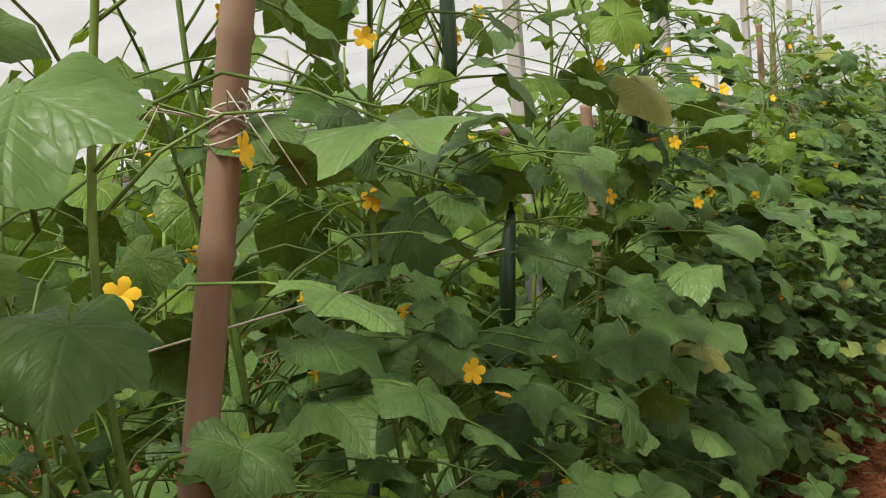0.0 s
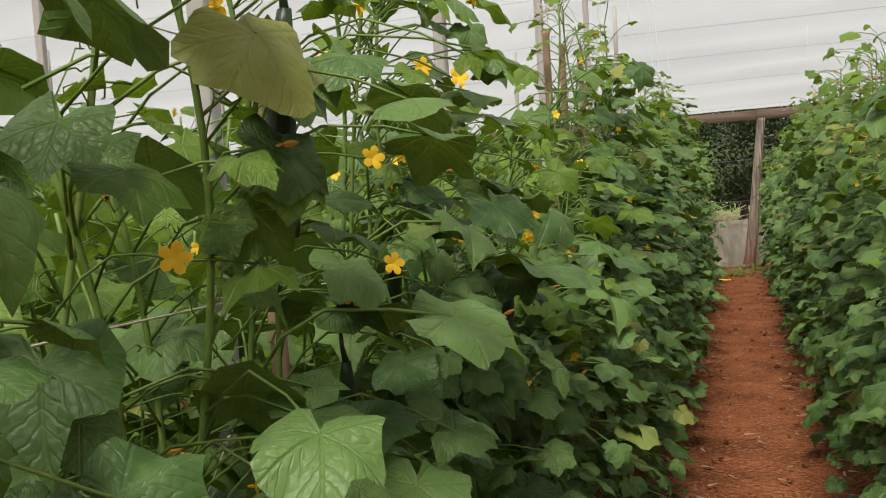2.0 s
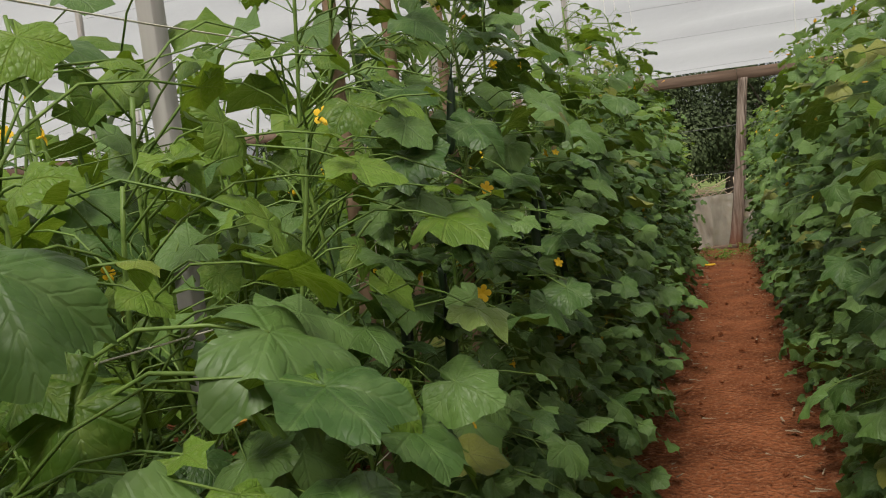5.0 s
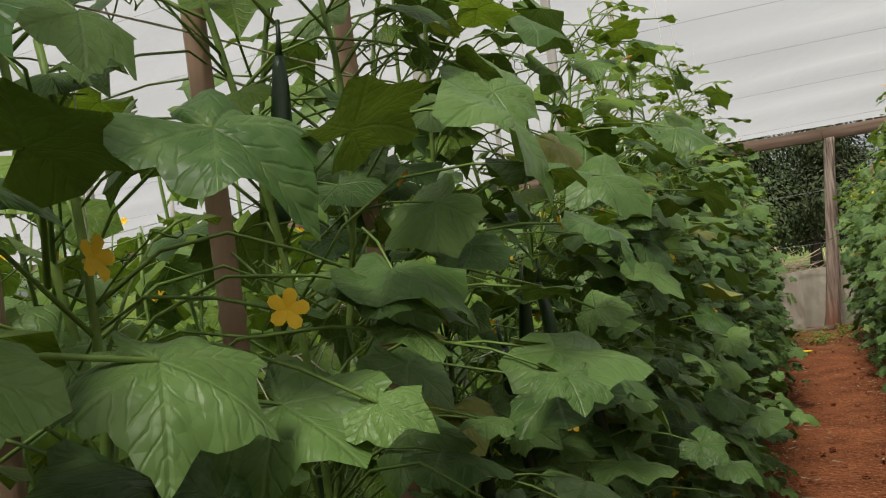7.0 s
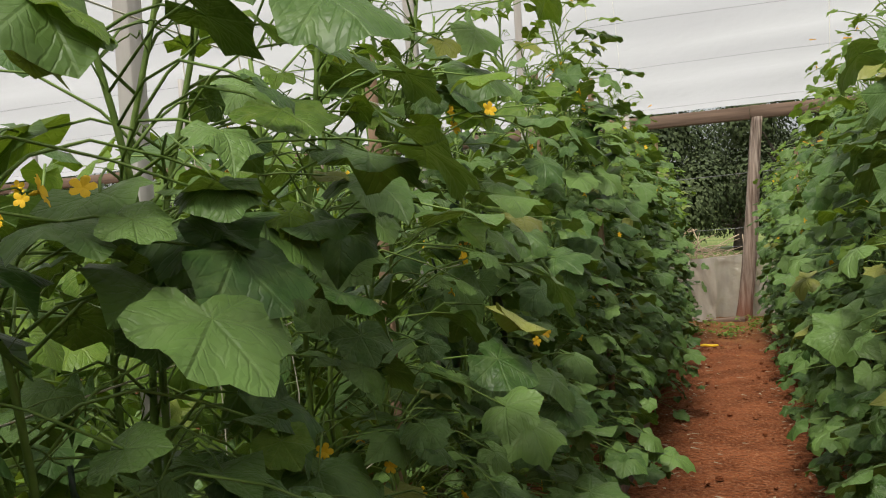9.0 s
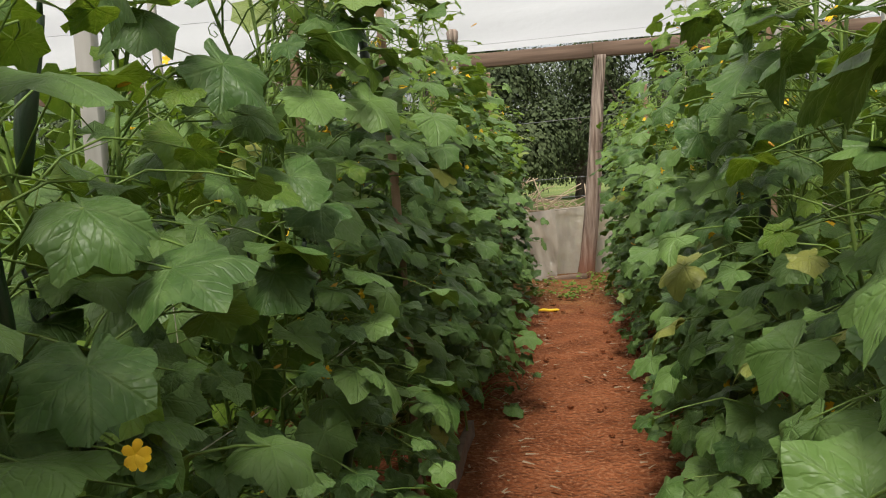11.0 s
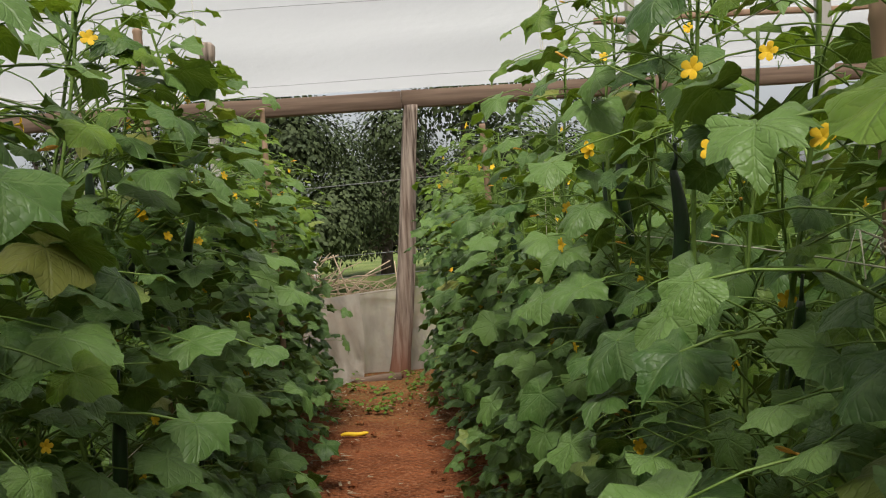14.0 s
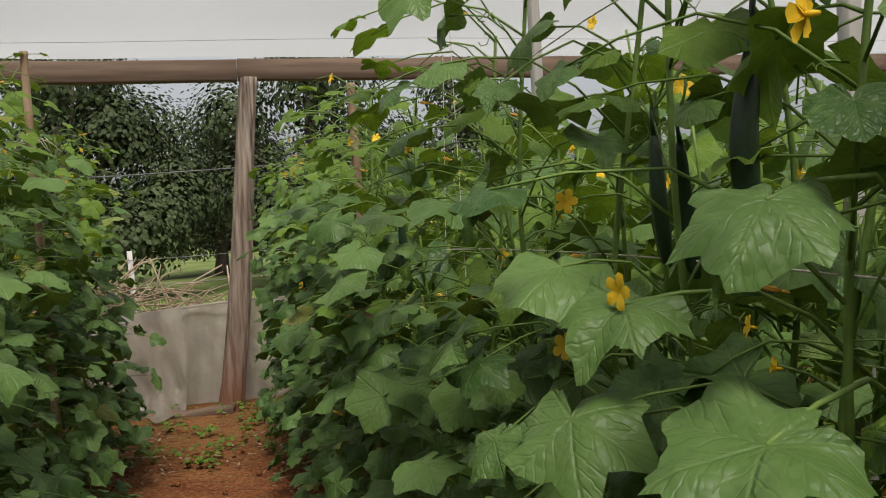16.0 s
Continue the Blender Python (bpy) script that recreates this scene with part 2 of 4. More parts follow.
# ---- mesh helpers ----
class Mesh:
    def __init__(self):
        self.v, self.f, self.uv, self.n = [], [], [], 0

    def add(self, verts, faces, uv=None):
        verts = np.asarray(verts, float)
        self.v.append(verts)
        self.uv.append(np.zeros((len(verts), 2)) if uv is None else np.asarray(uv, float))
        self.f += [tuple(i + self.n for i in f) for f in faces]
        self.n += len(verts)

    def tube(self, pts, radii, sides=5):
        pts = np.asarray(pts, float)
        k = len(pts)
        radii = np.broadcast_to(radii, (k,))
        t = np.gradient(pts, axis=0)
        t /= np.linalg.norm(t, axis=1)[:, None] + 1e-9
        ref = np.array([0.0, 0.0, 1.0]) if abs(t[:, 2]).mean() < 0.8 else np.array([1.0, 0.0, 0.0])
        a = np.cross(t, ref)
        a /= np.linalg.norm(a, axis=1)[:, None] + 1e-9
        b = np.cross(t, a)
        ang = np.arange(sides) * 2 * np.pi / sides
        ring = pts[:, None] + radii[:, None, None] * (a[:, None] * np.cos(ang)[None, :, None] + b[:, None] * np.sin(ang)[None, :, None])
        faces = []
        for i in range(k - 1):
            for j in range(sides):
                j2 = (j + 1) % sides
                faces.append((i * sides + j, (i + 1) * sides + j, (i + 1) * sides + j2, i * sides + j2))
        faces += [tuple(range(sides)), tuple((k - 1) * sides + sides - 1 - j for j in range(sides))]
        self.add(ring.reshape(-1, 3), faces)

    def box(self, lo, hi, jitter=0.0, cuts=1, axis=0):
        """A beam from lo to hi with chamfered edges, cut along one axis and slightly uneven."""
        lo, hi = np.array(lo, float), np.array(hi, float)
        o = [i for i in range(3) if i != axis]
        c = min(hi[o[0]] - lo[o[0]], hi[o[1]] - lo[o[1]]) * 0.06
        prof = [(lo[o[0]] + c, lo[o[1]]), (hi[o[0]] - c, lo[o[1]]), (hi[o[0]], lo[o[1]] + c), (hi[o[0]], hi[o[1]] - c),
                (hi[o[0]] - c, hi[o[1]]), (lo[o[0]] + c, hi[o[1]]), (lo[o[0]], hi[o[1]] - c), (lo[o[0]], lo[o[1]] + c)]
        verts = []
        for s in np.linspace(lo[axis], hi[axis], cuts + 1):
            dx, dy = random.uniform(-jitter, jitter), random.uniform(-jitter, jitter)
            for p in prof:
                q = [0, 0, 0]
                q[axis], q[o[0]], q[o[1]] = s, p[0] + dx, p[1] + dy
                verts.append(q)
        faces = [(i * 8 + j, i * 8 + (j + 1) % 8, (i + 1) * 8 + (j + 1) % 8, (i + 1) * 8 + j) for i in range(cuts) for j in range(8)]
        faces += [tuple(range(7, -1, -1)), tuple(cuts * 8 + j for j in range(8))]
        self.add(verts, faces)

    def data(self, name, mat, smooth=True):
        me = bpy.data.meshes.new(name)
        v = np.concatenate(self.v)
        me.from_pydata(v.tolist(), [], self.f)
        uv = np.concatenate(self.uv)
        idx = np.empty(len(me.loops), int)
        me.loops.foreach_get("vertex_index", idx)
        me.uv_layers.new(name="UVMap").data.foreach_set("uv", uv[idx].ravel())
        me.polygons.foreach_set("use_smooth", [smooth] * len(me.polygons))
        me.materials.append(mat)
        me.update()
        return me


def part(name, mesh, mat, parent, label="", smooth=True, at=None):
    data = mesh.data(name, mat, smooth) if isinstance(mesh, Mesh) else mesh
    ob = new(name, data)
    ob.parent = parent
    if at is not None:
        ob.matrix_basis = at
    return tagged(ob, label)


def thing(name, label, category, m=None, group="", kind=""):
    ob = new(name)
    ob.empty_display_size = 0.1
    if m is not None:
        ob.matrix_basis = m
    return tagged(ob, label, category, group, kind)


def basis(pos, normal, tip, size):
    """A pose with z along normal, y towards tip."""
    z = Vector(normal).normalized()
    y = Vector(tip)
    y = y - z * y.dot(z)
    if y.length < 1e-4:
        y = z.orthogonal()
    y.normalize()
    x = y.cross(z)
    m = Matrix((x, y, z)).transposed().to_4x4()
    return Matrix.Translation(pos) @ m @ Matrix.Diagonal((size, size, size, 1))


# ---- ground, roof and end of the house ----
RX, ROOF_Y0, ROOF_Z0 = 26.0, 18.55, 3.02
RIDGE_Y, RIDGE_Z = 6.5, 5.0


def roof_z(y):
    return ROOF_Z0 + (ROOF_Y0 - y) * (RIDGE_Z - ROOF_Z0) / (ROOF_Y0 - RIDGE_Y) if y > RIDGE_Y else RIDGE_Z - (RIDGE_Y - y) * 0.16


def build_ground():
    xs = np.concatenate([[-600, -200, -80, -40, -20, -10, -5, -3, -2, -1.4], np.arange(-1.0, 1.01, 0.04), [1.4, 2, 3, 5, 10, 20, 40, 80, 200, 600]])
    ys = np.concatenate([[-300, -100, -30, -10, -5, -3], np.arange(-2, 20.01, 0.06), [21, 22, 24, 27, 30, 35, 45, 70, 150, 400, 900]])
    verts = []
    for y in ys:
        for x in xs:
            z = -0.005
            if abs(x) <= 1.01 and -2 <= y <= 20:
                z += 0.02 * noise.noise((x * 3, y * 3, 0)) + 0.012 * noise.noise((x * 11, y * 11, 5)) + 0.03 * min(1, (abs(x) / 0.6) ** 3)
                z += 0.05 * max(0.0, noise.noise((x * 7, y * 5, 9)) - 0.35)
            verts.append((x, y, z))
    k = len(xs)
    faces = [(j * k + i, j * k + i + 1, (j + 1) * k + i + 1, (j + 1) * k + i) for j in range(len(ys) - 1) for i in range(k - 1)]
    m = Mesh()
    m.add(verts, faces)
    tagged(new("ground", m.data("ground", GROUND)), "red earth path between the beds, turning to weeds and grass outside", "ground", kind="structure")


def build_roof():
    m = Mesh()
    xs = np.linspace(-RX, RX, 131)
    ys = np.concatenate([np.linspace(ROOF_Y0 + 0.1, RIDGE_Y, 50), np.linspace(RIDGE_Y - 0.5, -9, 20)])
    verts = []
    for y in ys:
        for x in xs:
            sag = -0.05 * math.sin(math.pi * ((ROOF_Y0 - y) / 1.3 % 1)) if y < ROOF_Y0 else 0
            sag += 0.035 * noise.noise((x * 0.9, y * 1.6, 3))
            if y < ROOF_Y0 - 0.3:
                sag -= 0.10 * max(0, noise.noise((x * 0.5, y * 0.4, 8)))
            verts.append((x, y, roof_z(y) + sag + 0.06))
    k = len(xs)
    m.add(verts, [(j * k + i, j * k + i + 1, (j + 1) * k + i + 1, (j + 1) * k + i) for j in range(len(ys) - 1) for i in range(k - 1)])
    film = new("ceiling", m.data("ceiling", ROOF_FILM))
    film.visible_shadow = False      # a clear pane to the daylight
    tagged(film, "milky white plastic film roof stretched over wires", "roof", kind="structure")
    for i in range(6):
        y = ROOF_Y0 - 0.8 - i * 1.5 + random.uniform(-0.3, 0.3)
        w = Mesh()
        tilt = random.uniform(-0.012, 0.012)
        w.tube([(x, y + x * tilt, roof_z(y) - 0.05 + 0.02 * math.sin(x * 0.8 + i)) for x in np.linspace(-RX, RX, 40)], 0.0018, 4)
        tagged(new("roof_wire", w.data("roof_wire", WIRE)), "thin dark wire stretched under the plastic roof", "wire", "roof wires")
    # rusty purlin seen against the film
    p = Mesh()
    p.box((2.0, 16.75, roof_z(16.8) - 0.10), (7, 16.8, roof_z(16.8) - 0.05), 0.012, 14, 0)
    tagged(new("roof_purlin", p.data("roof_purlin", BAMBOO)), "thin brown wooden purlin under the plastic roof", "roof batten")


def build_end():
    xs = [-26, -19.5, -13, -6.4, 0.35, 3.4, 7.2, 13, 19, 26]
    for a, b in zip(xs[:-1], xs[1:]):
        m = Mesh()
        m.box((a, 18.48, 2.84), (b - 0.006, 18.60, 3.02), 0.006, 10, 0)
        tagged(new("eaves_beam", m.data("eaves_beam", BOARD)), "weathered brown wooden beam under the edge of the plastic roof", "beam", "eaves beams")
    for x, lean in ((-13, 0.0), (-6.4, 0.05), (0.10, 0.36), (7.2, 0.1), (13, 0.0), (19, 0)):
        m = Mesh()
        n = 40
        zs = np.linspace(-0.05, 2.86, n)
        verts, s = [], 28
        for z in zs:
            r = 0.102 - 0.010 * z + 0.06 * max(0, 0.25 - z)
            for j in range(s):
                a = j * 2 * math.pi / s
                g = 1 + 0.13 * noise.noise((math.cos(a) * 2.2, math.sin(a) * 2.2, z * 0.35 + x)) + 0.13 * noise.noise((math.cos(a) * 9, math.sin(a) * 9, z * 0.5))
                verts.append((lean * z / 2.86 + 0.02 * math.sin(z * 1.7 + x) + r * g * math.cos(a), r * g * math.sin(a), z))
        faces = [(i * s + j, i * s + (j + 1) % s, (i + 1) * s + (j + 1) % s, (i + 1) * s + j) for i in range(n - 1) for j in range(s)]
        faces.append(tuple((n - 1) * s + j for j in range(s)))
        m.add(verts, faces)
        ob = new("wooden_post", m.data("wooden_post", POST))
        ob.location = (x, 18.5, 0)
        tagged(ob, "rough weathered timber post with a soil-stained foot carrying the eaves beam", "post", "eaves posts")
    # low plastic skirt
    m = Mesh()
    xs, zs = np.linspace(-1.7, 1.5, 90), np.linspace(0, 1, 22)
    verts = []
    for z in zs:
        for x in xs:
            top = 0.85 + 0.05 * math.sin(x * 1.6 + 0.9) + 0.012 * noise.noise((x * 6, 0, 0))
            f = 0.10 * noise.noise((x * 2.6 + z * 0.9, z * 1.1, 1)) + 0.05 * abs(noise.noise((x * 4.5 - z * 1.6, z * 0.7, 7))) + 0.03 * noise.noise((x * 11 + z * 3, z * 2, 4))
            verts.append((x + 0.06 * (1 - z) * noise.noise((x * 3, 4, 0)), 18.72 + f, 0.015 + z * top))
    k = len(xs)
    m.add(verts, [(j * k + i, j * k + i + 1, (j + 1) * k + i + 1, (j + 1) * k + i) for j in range(21) for i in range(k - 1)])
    sk = thing("plastic_skirt", "crumpled greyish plastic sheet tied low along the open end", "plastic sheet")
    part("sheet", m, SKIRT_FILM, sk)
    # a second sheet laps over the first, gathered in a fan that trails onto the soil
    m = Mesh()
    xs = np.linspace(-1.7, -0.25, 70)
    verts = []
    for z in zs:
        for x in xs:
            top = 0.86 + 0.05 * math.sin(x * 1.6 + 0.9)
            near = math.exp(-((x + 0.42) / 0.17) ** 2)
            fan = 0.06 * math.sin((x + 0.1) * (26 - 9 * z) + 4 * z) * (0.35 + near)
            trail = near * max(0.0, 0.22 - z) * 1.9
            verts.append((x - 0.16 * near * max(0.0, 0.22 - z) * 2 + 0.02 * noise.noise((x * 5, z * 3, 2)), 18.52 + fan + 0.03 * noise.noise((x * 7, z * 4, 6)) - trail, max(0.02 + 0.012 * noise.noise((x * 14, z * 9, 1)) + 0.02, 0.03 + (z - 0.1 * near * (1 - z)) * top)))
    k = len(xs)
    m.add(verts, [(j * k + i, j * k + i + 1, (j + 1) * k + i + 1, (j + 1) * k + i) for j in range(21) for i in range(k - 1)])
    part("sheet", m, SKIRT_FILM, sk, "pale gathered overlapping sheet")
    h = Mesh()
    h.tube([(x, 18.66, 0.868 + 0.05 * math.sin(x * 1.6 + 0.9)) for x in np.linspace(-1.7, 1.5, 40)], 0.013, 6)
    part("rolled_hem", h, SKIRT_FILM, sk)
    s = Mesh()
    s.box((-1.6, 18.30, -0.02), (0.12, 18.39, 0.05), 0.012, 9, 0)
    tagged(new("ground_log", s.data("ground_log", BOARD)), "half-buried brown timber sill lying on the soil", "timber")
    w = Mesh()
    w.tube([(x, 18.575, 2.08 + 0.03 * math.sin(x)) for x in np.linspace(-26, 26, 40)], 0.005, 4)
    tagged(new("strand_wire", w.data("strand_wire", WIRE)), "single wire strung across the open end", "wire")
    yb = Mesh()
    yb.tube([(-0.41 + 0.021 * i, 15.95 + 0.006 * math.sin(i), 0.03 + 0.004 * math.sin(i * 0.7)) for i in range(11)], [0.008, 0.014, 0.016, 0.017, 0.017, 0.017, 0.016, 0.016, 0.015, 0.013, 0.006], 7)
    tagged(new("yellow_cucumber", yb.data("yellow_cucumber", PETAL)), "overripe yellow cucumber lying on the path", "cucumber")
    b = Mesh()
    b.box((-0.65, 9.3, -0.02), (-0.615, 12.0, 0.12), 0.01, 8, 1)
    tagged(new("bed_board", b.data("bed_board", BOARD)), "worn wooden edging board along the planted bed", "edging board")


def build_outside():
    # brush pile
    pile = thing("brush_pile", "heap of dry straw-coloured stalks behind the plastic sheet", "brush pile", pose(-0.95, 20.0, 0))
    m = Mesh()
    for i in range(520):
        a, r = random.uniform(0, 6.283), random.uniform(0, 1.0) ** 0.6
        top = 1.18 * (1 - 0.55 * r * r)
        x, y, z = r * 1.5 * math.cos(a), r * 0.7 * math.sin(a), random.uniform(0.1, 1) * top
        d = Vector((random.uniform(-1, 1), random.uniform(-0.6, 0.6), random.uniform(-0.6, 0.7))).normalized() * random.uniform(0.2, 0.5)
        c = Vector((x, y, max(z, 0.05)))
        bend = Vector((0, 0, random.uniform(0.02, 0.1)))
        pts = [c - d, c + bend, c + d]
        for p in pts:
            p.z = max(p.z, 0.01)
        m.tube(pts, [0.009, 0.008, 0.004], 4)
    tagged(part("dry_brush", m, STRAW, pile), kind="stuff")
    # fence
    for x in (-9, -5, -1.05, 3, 7, 11):
        f = Mesh()
        f.tube([(x, 23.0, -0.05), (x + 0.01, 23.0, 0.6), (x - 0.01, 23.0, 1.32)], [0.04, 0.038, 0.034], 8)
        tagged(new("fence_post", f.data("fence_post", GREYWOOD)), "thin grey wooden fence post in the grass", "fence post", "fence posts")
    for z in (0.5, 0.85, 1.2):
        f = Mesh()
        f.tube([(x, 22.955, z + 0.01 * math.sin(x * 2)) for x in np.linspace(-30, 30, 40)], 0.004, 4)
        tagged(new("fence_wire", f.data("fence_wire", WIRE)), "thin fence wire across the grass", "wire", "fence wires")
    g = Mesh()
    for i in range(5200):
        x, y = random.uniform(-7, 6), 19.0 + 11 * random.random() ** 1.4
        if noise.noise((x * 0.8, y * 0.8, 0)) < -0.12:
            continue
        h, a = random.uniform(0.06, 0.24), random.uniform(0, 6.28)
        dx, dy = math.cos(a) * h * 0.5, math.sin(a) * h * 0.5
        w = 0.012
        g.add([(x - w, y, 0), (x + w, y, 0), (x + dx * 0.5 + w * 0.6, y + dy * 0.5, h * 0.7), (x + dx * 0.5 - w * 0.6, y + dy * 0.5, h * 0.7), (x + dx, y + dy, h)], [(0, 1, 2, 3), (3, 2, 4)])
    tagged(new("grass", g.data("grass", GRASS)), "rough green grass and weeds in the open field", "grass", kind="stuff")


def build_tree(x, y, height, width, seed):
    rnd = random.Random(seed)
    t = thing("mango_tree", "dense dark green mango tree with branches near the ground", "tree", pose(x, y, 0), "field trees")
    tr = Mesh()
    tr.tube([(0, 0, -0.1), (0.05, 0, 0.6), (0.12, 0.05, 1.5), (0.1, 0.1, height * 0.6)], [0.26, 0.2, 0.17, 0.05], 9)
    blobs = []
    for i in range(15):
        a, r = rnd.uniform(0, 6.283), width * (0.25 + 0.62 * rnd.random() ** 0.6)
        z = height * rnd.uniform(0.2, 0.86)
        r *= 1.0 - 0.55 * max(0, z / height - 0.5) * 2
        c = Vector((r * math.cos(a), r * math.sin(a) * 0.85, z))
        blobs.append((c, rnd.uniform(0.8, 1.35)))
        tr.tube([(0.1, 0.05, min(1.2 + 0.1 * i, z * 0.7)), tuple(c * 0.55 + Vector((0, 0, 0.3))), tuple(c)], [0.09, 0.06, 0.02], 6)
    part("trunk", tr, BARK, t, "rough brown trunk and limbs")
    cr = Mesh()
    lv = np.array([(0, 0, 0), (0.5, 0.4, 0.03), (1, 0, -0.12), (0.5, -0.4, 0.03)])
    V, F, n = [], [], 0
    for c, rad in blobs:
        for k in range(1050):
            d = Vector((rnd.gauss(0, 1), rnd.gauss(0, 1), rnd.gauss(0, 1) * 0.8)).normalized()
            p = c + d * rad * rnd.uniform(0.45, 1.1)
            if p.z < 0.65 + 0.25 * noise.noise((p.x + x, p.y, 0)):
                continue
            droop = (d + Vector((rnd.uniform(-0.5, 0.5), rnd.uniform(-0.5, 0.5), -0.3))).normalized()
            m3 = np.array(basis((0, 0, 0), (d + Vector((0, 0, 0.6)) + Vector((rnd.uniform(-0.4, 0.4), rnd.uniform(-0.4, 0.4), 0))), droop, rnd.uniform(0.09, 0.16)).to_3x3())
            V.append((lv[:, [1, 0, 2]] @ m3.T) + np.array(p))
            F.append((n, n + 1, n + 2, n + 3))
            n += 4
    cr.v, cr.f, cr.uv, cr.n = V, F, [np.zeros((n, 2))], n
    tagged(part("crown", cr, TREELEAF, t), kind="stuff")


build_ground()
build_roof()
build_end()
build_outside()
for i, (x, y, h, w) in enumerate(((-3.2, 31, 6.6, 2.9), (2.6, 33, 7.6, 3.1), (-8.2, 32, 7.4, 3.4), (-13.6, 33, 7.0, 3.4), (-19.5, 33, 7.5, 3.6), (7.0, 36, 6.8, 3.0), (-5.4, 38, 7.6, 3.4), (-26, 35, 7.5, 3.8), (-33, 37, 7.5, 3.8), (0.2, 39, 5.3, 3.0), (5.0, 40, 6.0, 3.0))):
    build_tree(x, y, h, w, 40 + i)


# ---- posts and stakes inside ----
def square_post(x, y, top, size=0.055, cap=False):
    p = thing("roof_post", "slim grey squared timber post carrying the roof wires", "post", pose(x, y, 0, 0, 0, random.uniform(-12, 12)), "roof posts")
    m = Mesh()
    m.box((-size / 2, -size / 2, -0.05), (size / 2, size / 2, top), 0.006, 8, 2)
    part("shaft", m, GREYWOOD, p)
    if cap:
        c = Mesh()
        c.tube([(0, 0, top - 0.08), (0, 0, top - 0.02), (0, 0, top + 0.03), (0, 0, top + 0.05)], [0.040, 0.050, 0.052, 0.035], 9)
        part("cap", c, POST, p, "rag cap tied over the post top")
    return p


for x, y in ((-1.42, 3.05), (-1.40, 5.05), (-1.45, 7.6), (-1.42, 9.7), (-1.45, 12.2), (2.1, 13.25), (1.95, 15.6), (-3.1, 13.5), (-6.4, 10.7), (-4.8, 6.0), (-6.2, 14.5), (4.4, 15.3), (4.3, 12.4), (6.6, 16.6), (-9.5, 11), (-9.5, 15.5)):
    square_post(x, y, roof_z(y) - 0.06)
square_post(-0.95, 14.7, 2.72, 0.06, True)


def bamboo_stake(x, y, top, lx=0.0, ly=0.0, r=0.023, tie=None):
    p = thing("bamboo_stake", "brown cane stake driven in among the vines", "stake", pose(x, y, 0), "row stakes")
    m = Mesh()
    zs, rs = [], []
    z = -0.05
    while z < top:
        for dz, k in ((0, 1.0), (0.012, 1.16), (0.024, 1.0)):
            zs.append(z + dz)
            rs.append(r * k * (1.08 - 0.16 * z / top))
        z += 0.27
    m.tube([(lx * z / top + 0.008 * math.sin(z * 2), ly * z / top, z) for z in zs], rs, 9)
    part("cane", m, BAMBOO, p)
    if tie:
        t = Mesh()
        for k in range(5):
            zt = tie + random.uniform(-0.03, 0.03)
            cx, cy = lx * zt / top + 0.008 * math.sin(zt * 2), ly * zt / top
            t.tube([(cx + (r + 0.004) * math.cos(a), cy + (r + 0.004) * math.sin(a), zt + 0.012 * math.sin(a + k)) for a in np.linspace(0, 6.283, 14)], 0.0016, 4)
        for k in range(9):
            a = random.uniform(0, 6.28)
            l = random.uniform(0.06, 0.16)
            t.tube([(cx + r * math.cos(a), cy + r * math.sin(a), tie), (cx + (r + l * 0.6) * math.cos(a), cy + (r + l * 0.6) * math.sin(a), tie + 0.02), (cx + (r + l) * math.cos(a + 0.3), cy + (r + l) * math.sin(a + 0.3), tie - l * random.uniform(0.1, 0.9))], 0.0011, 4)
        tagged(part("twine_knot", t, TWINE, p, "frayed pale twine knot"), kind="stuff")


for x, y, top, lx, ly, tie in ((-0.97, 0.53, 2.35, 0.35, 0.31, 1.75), (-0.86, 5.01, 2.62, 0, 0.02, 2.5), (-0.88, 5.42, 2.5, 0.02, 0, 1.5), (-0.82, 5.8, 2.5, -0.02, 0.03, 1.55), (-0.90, 10.15, 2.62, 0, 0, 2.2), (-0.68, 10.6, 2.4, 0, 0, None),
                                (-0.68, 15.0, 2.42, 0, 0, 2.0), (0.80, 10.78, 2.35, 0.02, 0, 1.5), (0.64, 14.3, 2.2, 0, 0.02, None), (0.9, 8.9, 2.3, 0, 0, None), (-0.92, 2.5, 2.0, 0, 0, 1.2),
                                (-0.9, 7.9, 2.3, 0.02, 0, None), (-0.85, 12.8, 2.4, 0, 0, None), (0.82, 16.7, 2.3, 0, 0, None), (0.85, 5.5, 2.2, 0, 0, None), (-0.95, 0.1, 2.1, 0, 0, None)):
    bamboo_stake(x, y, top, lx, ly, 0.023 if y < 1 else 0.0185, tie)


# ---- vines ----
OUTLINE = [(0, 1.06), (9, 0.94), (27, 0.79), (42, 0.83), (55, 0.96), (66, 0.86), (83, 0.74), (98, 0.79), (110, 0.88), (122, 0.79), (138, 0.71), (153, 0.66), (166, 0.50), (176, 0.20), (180, 0.10)]


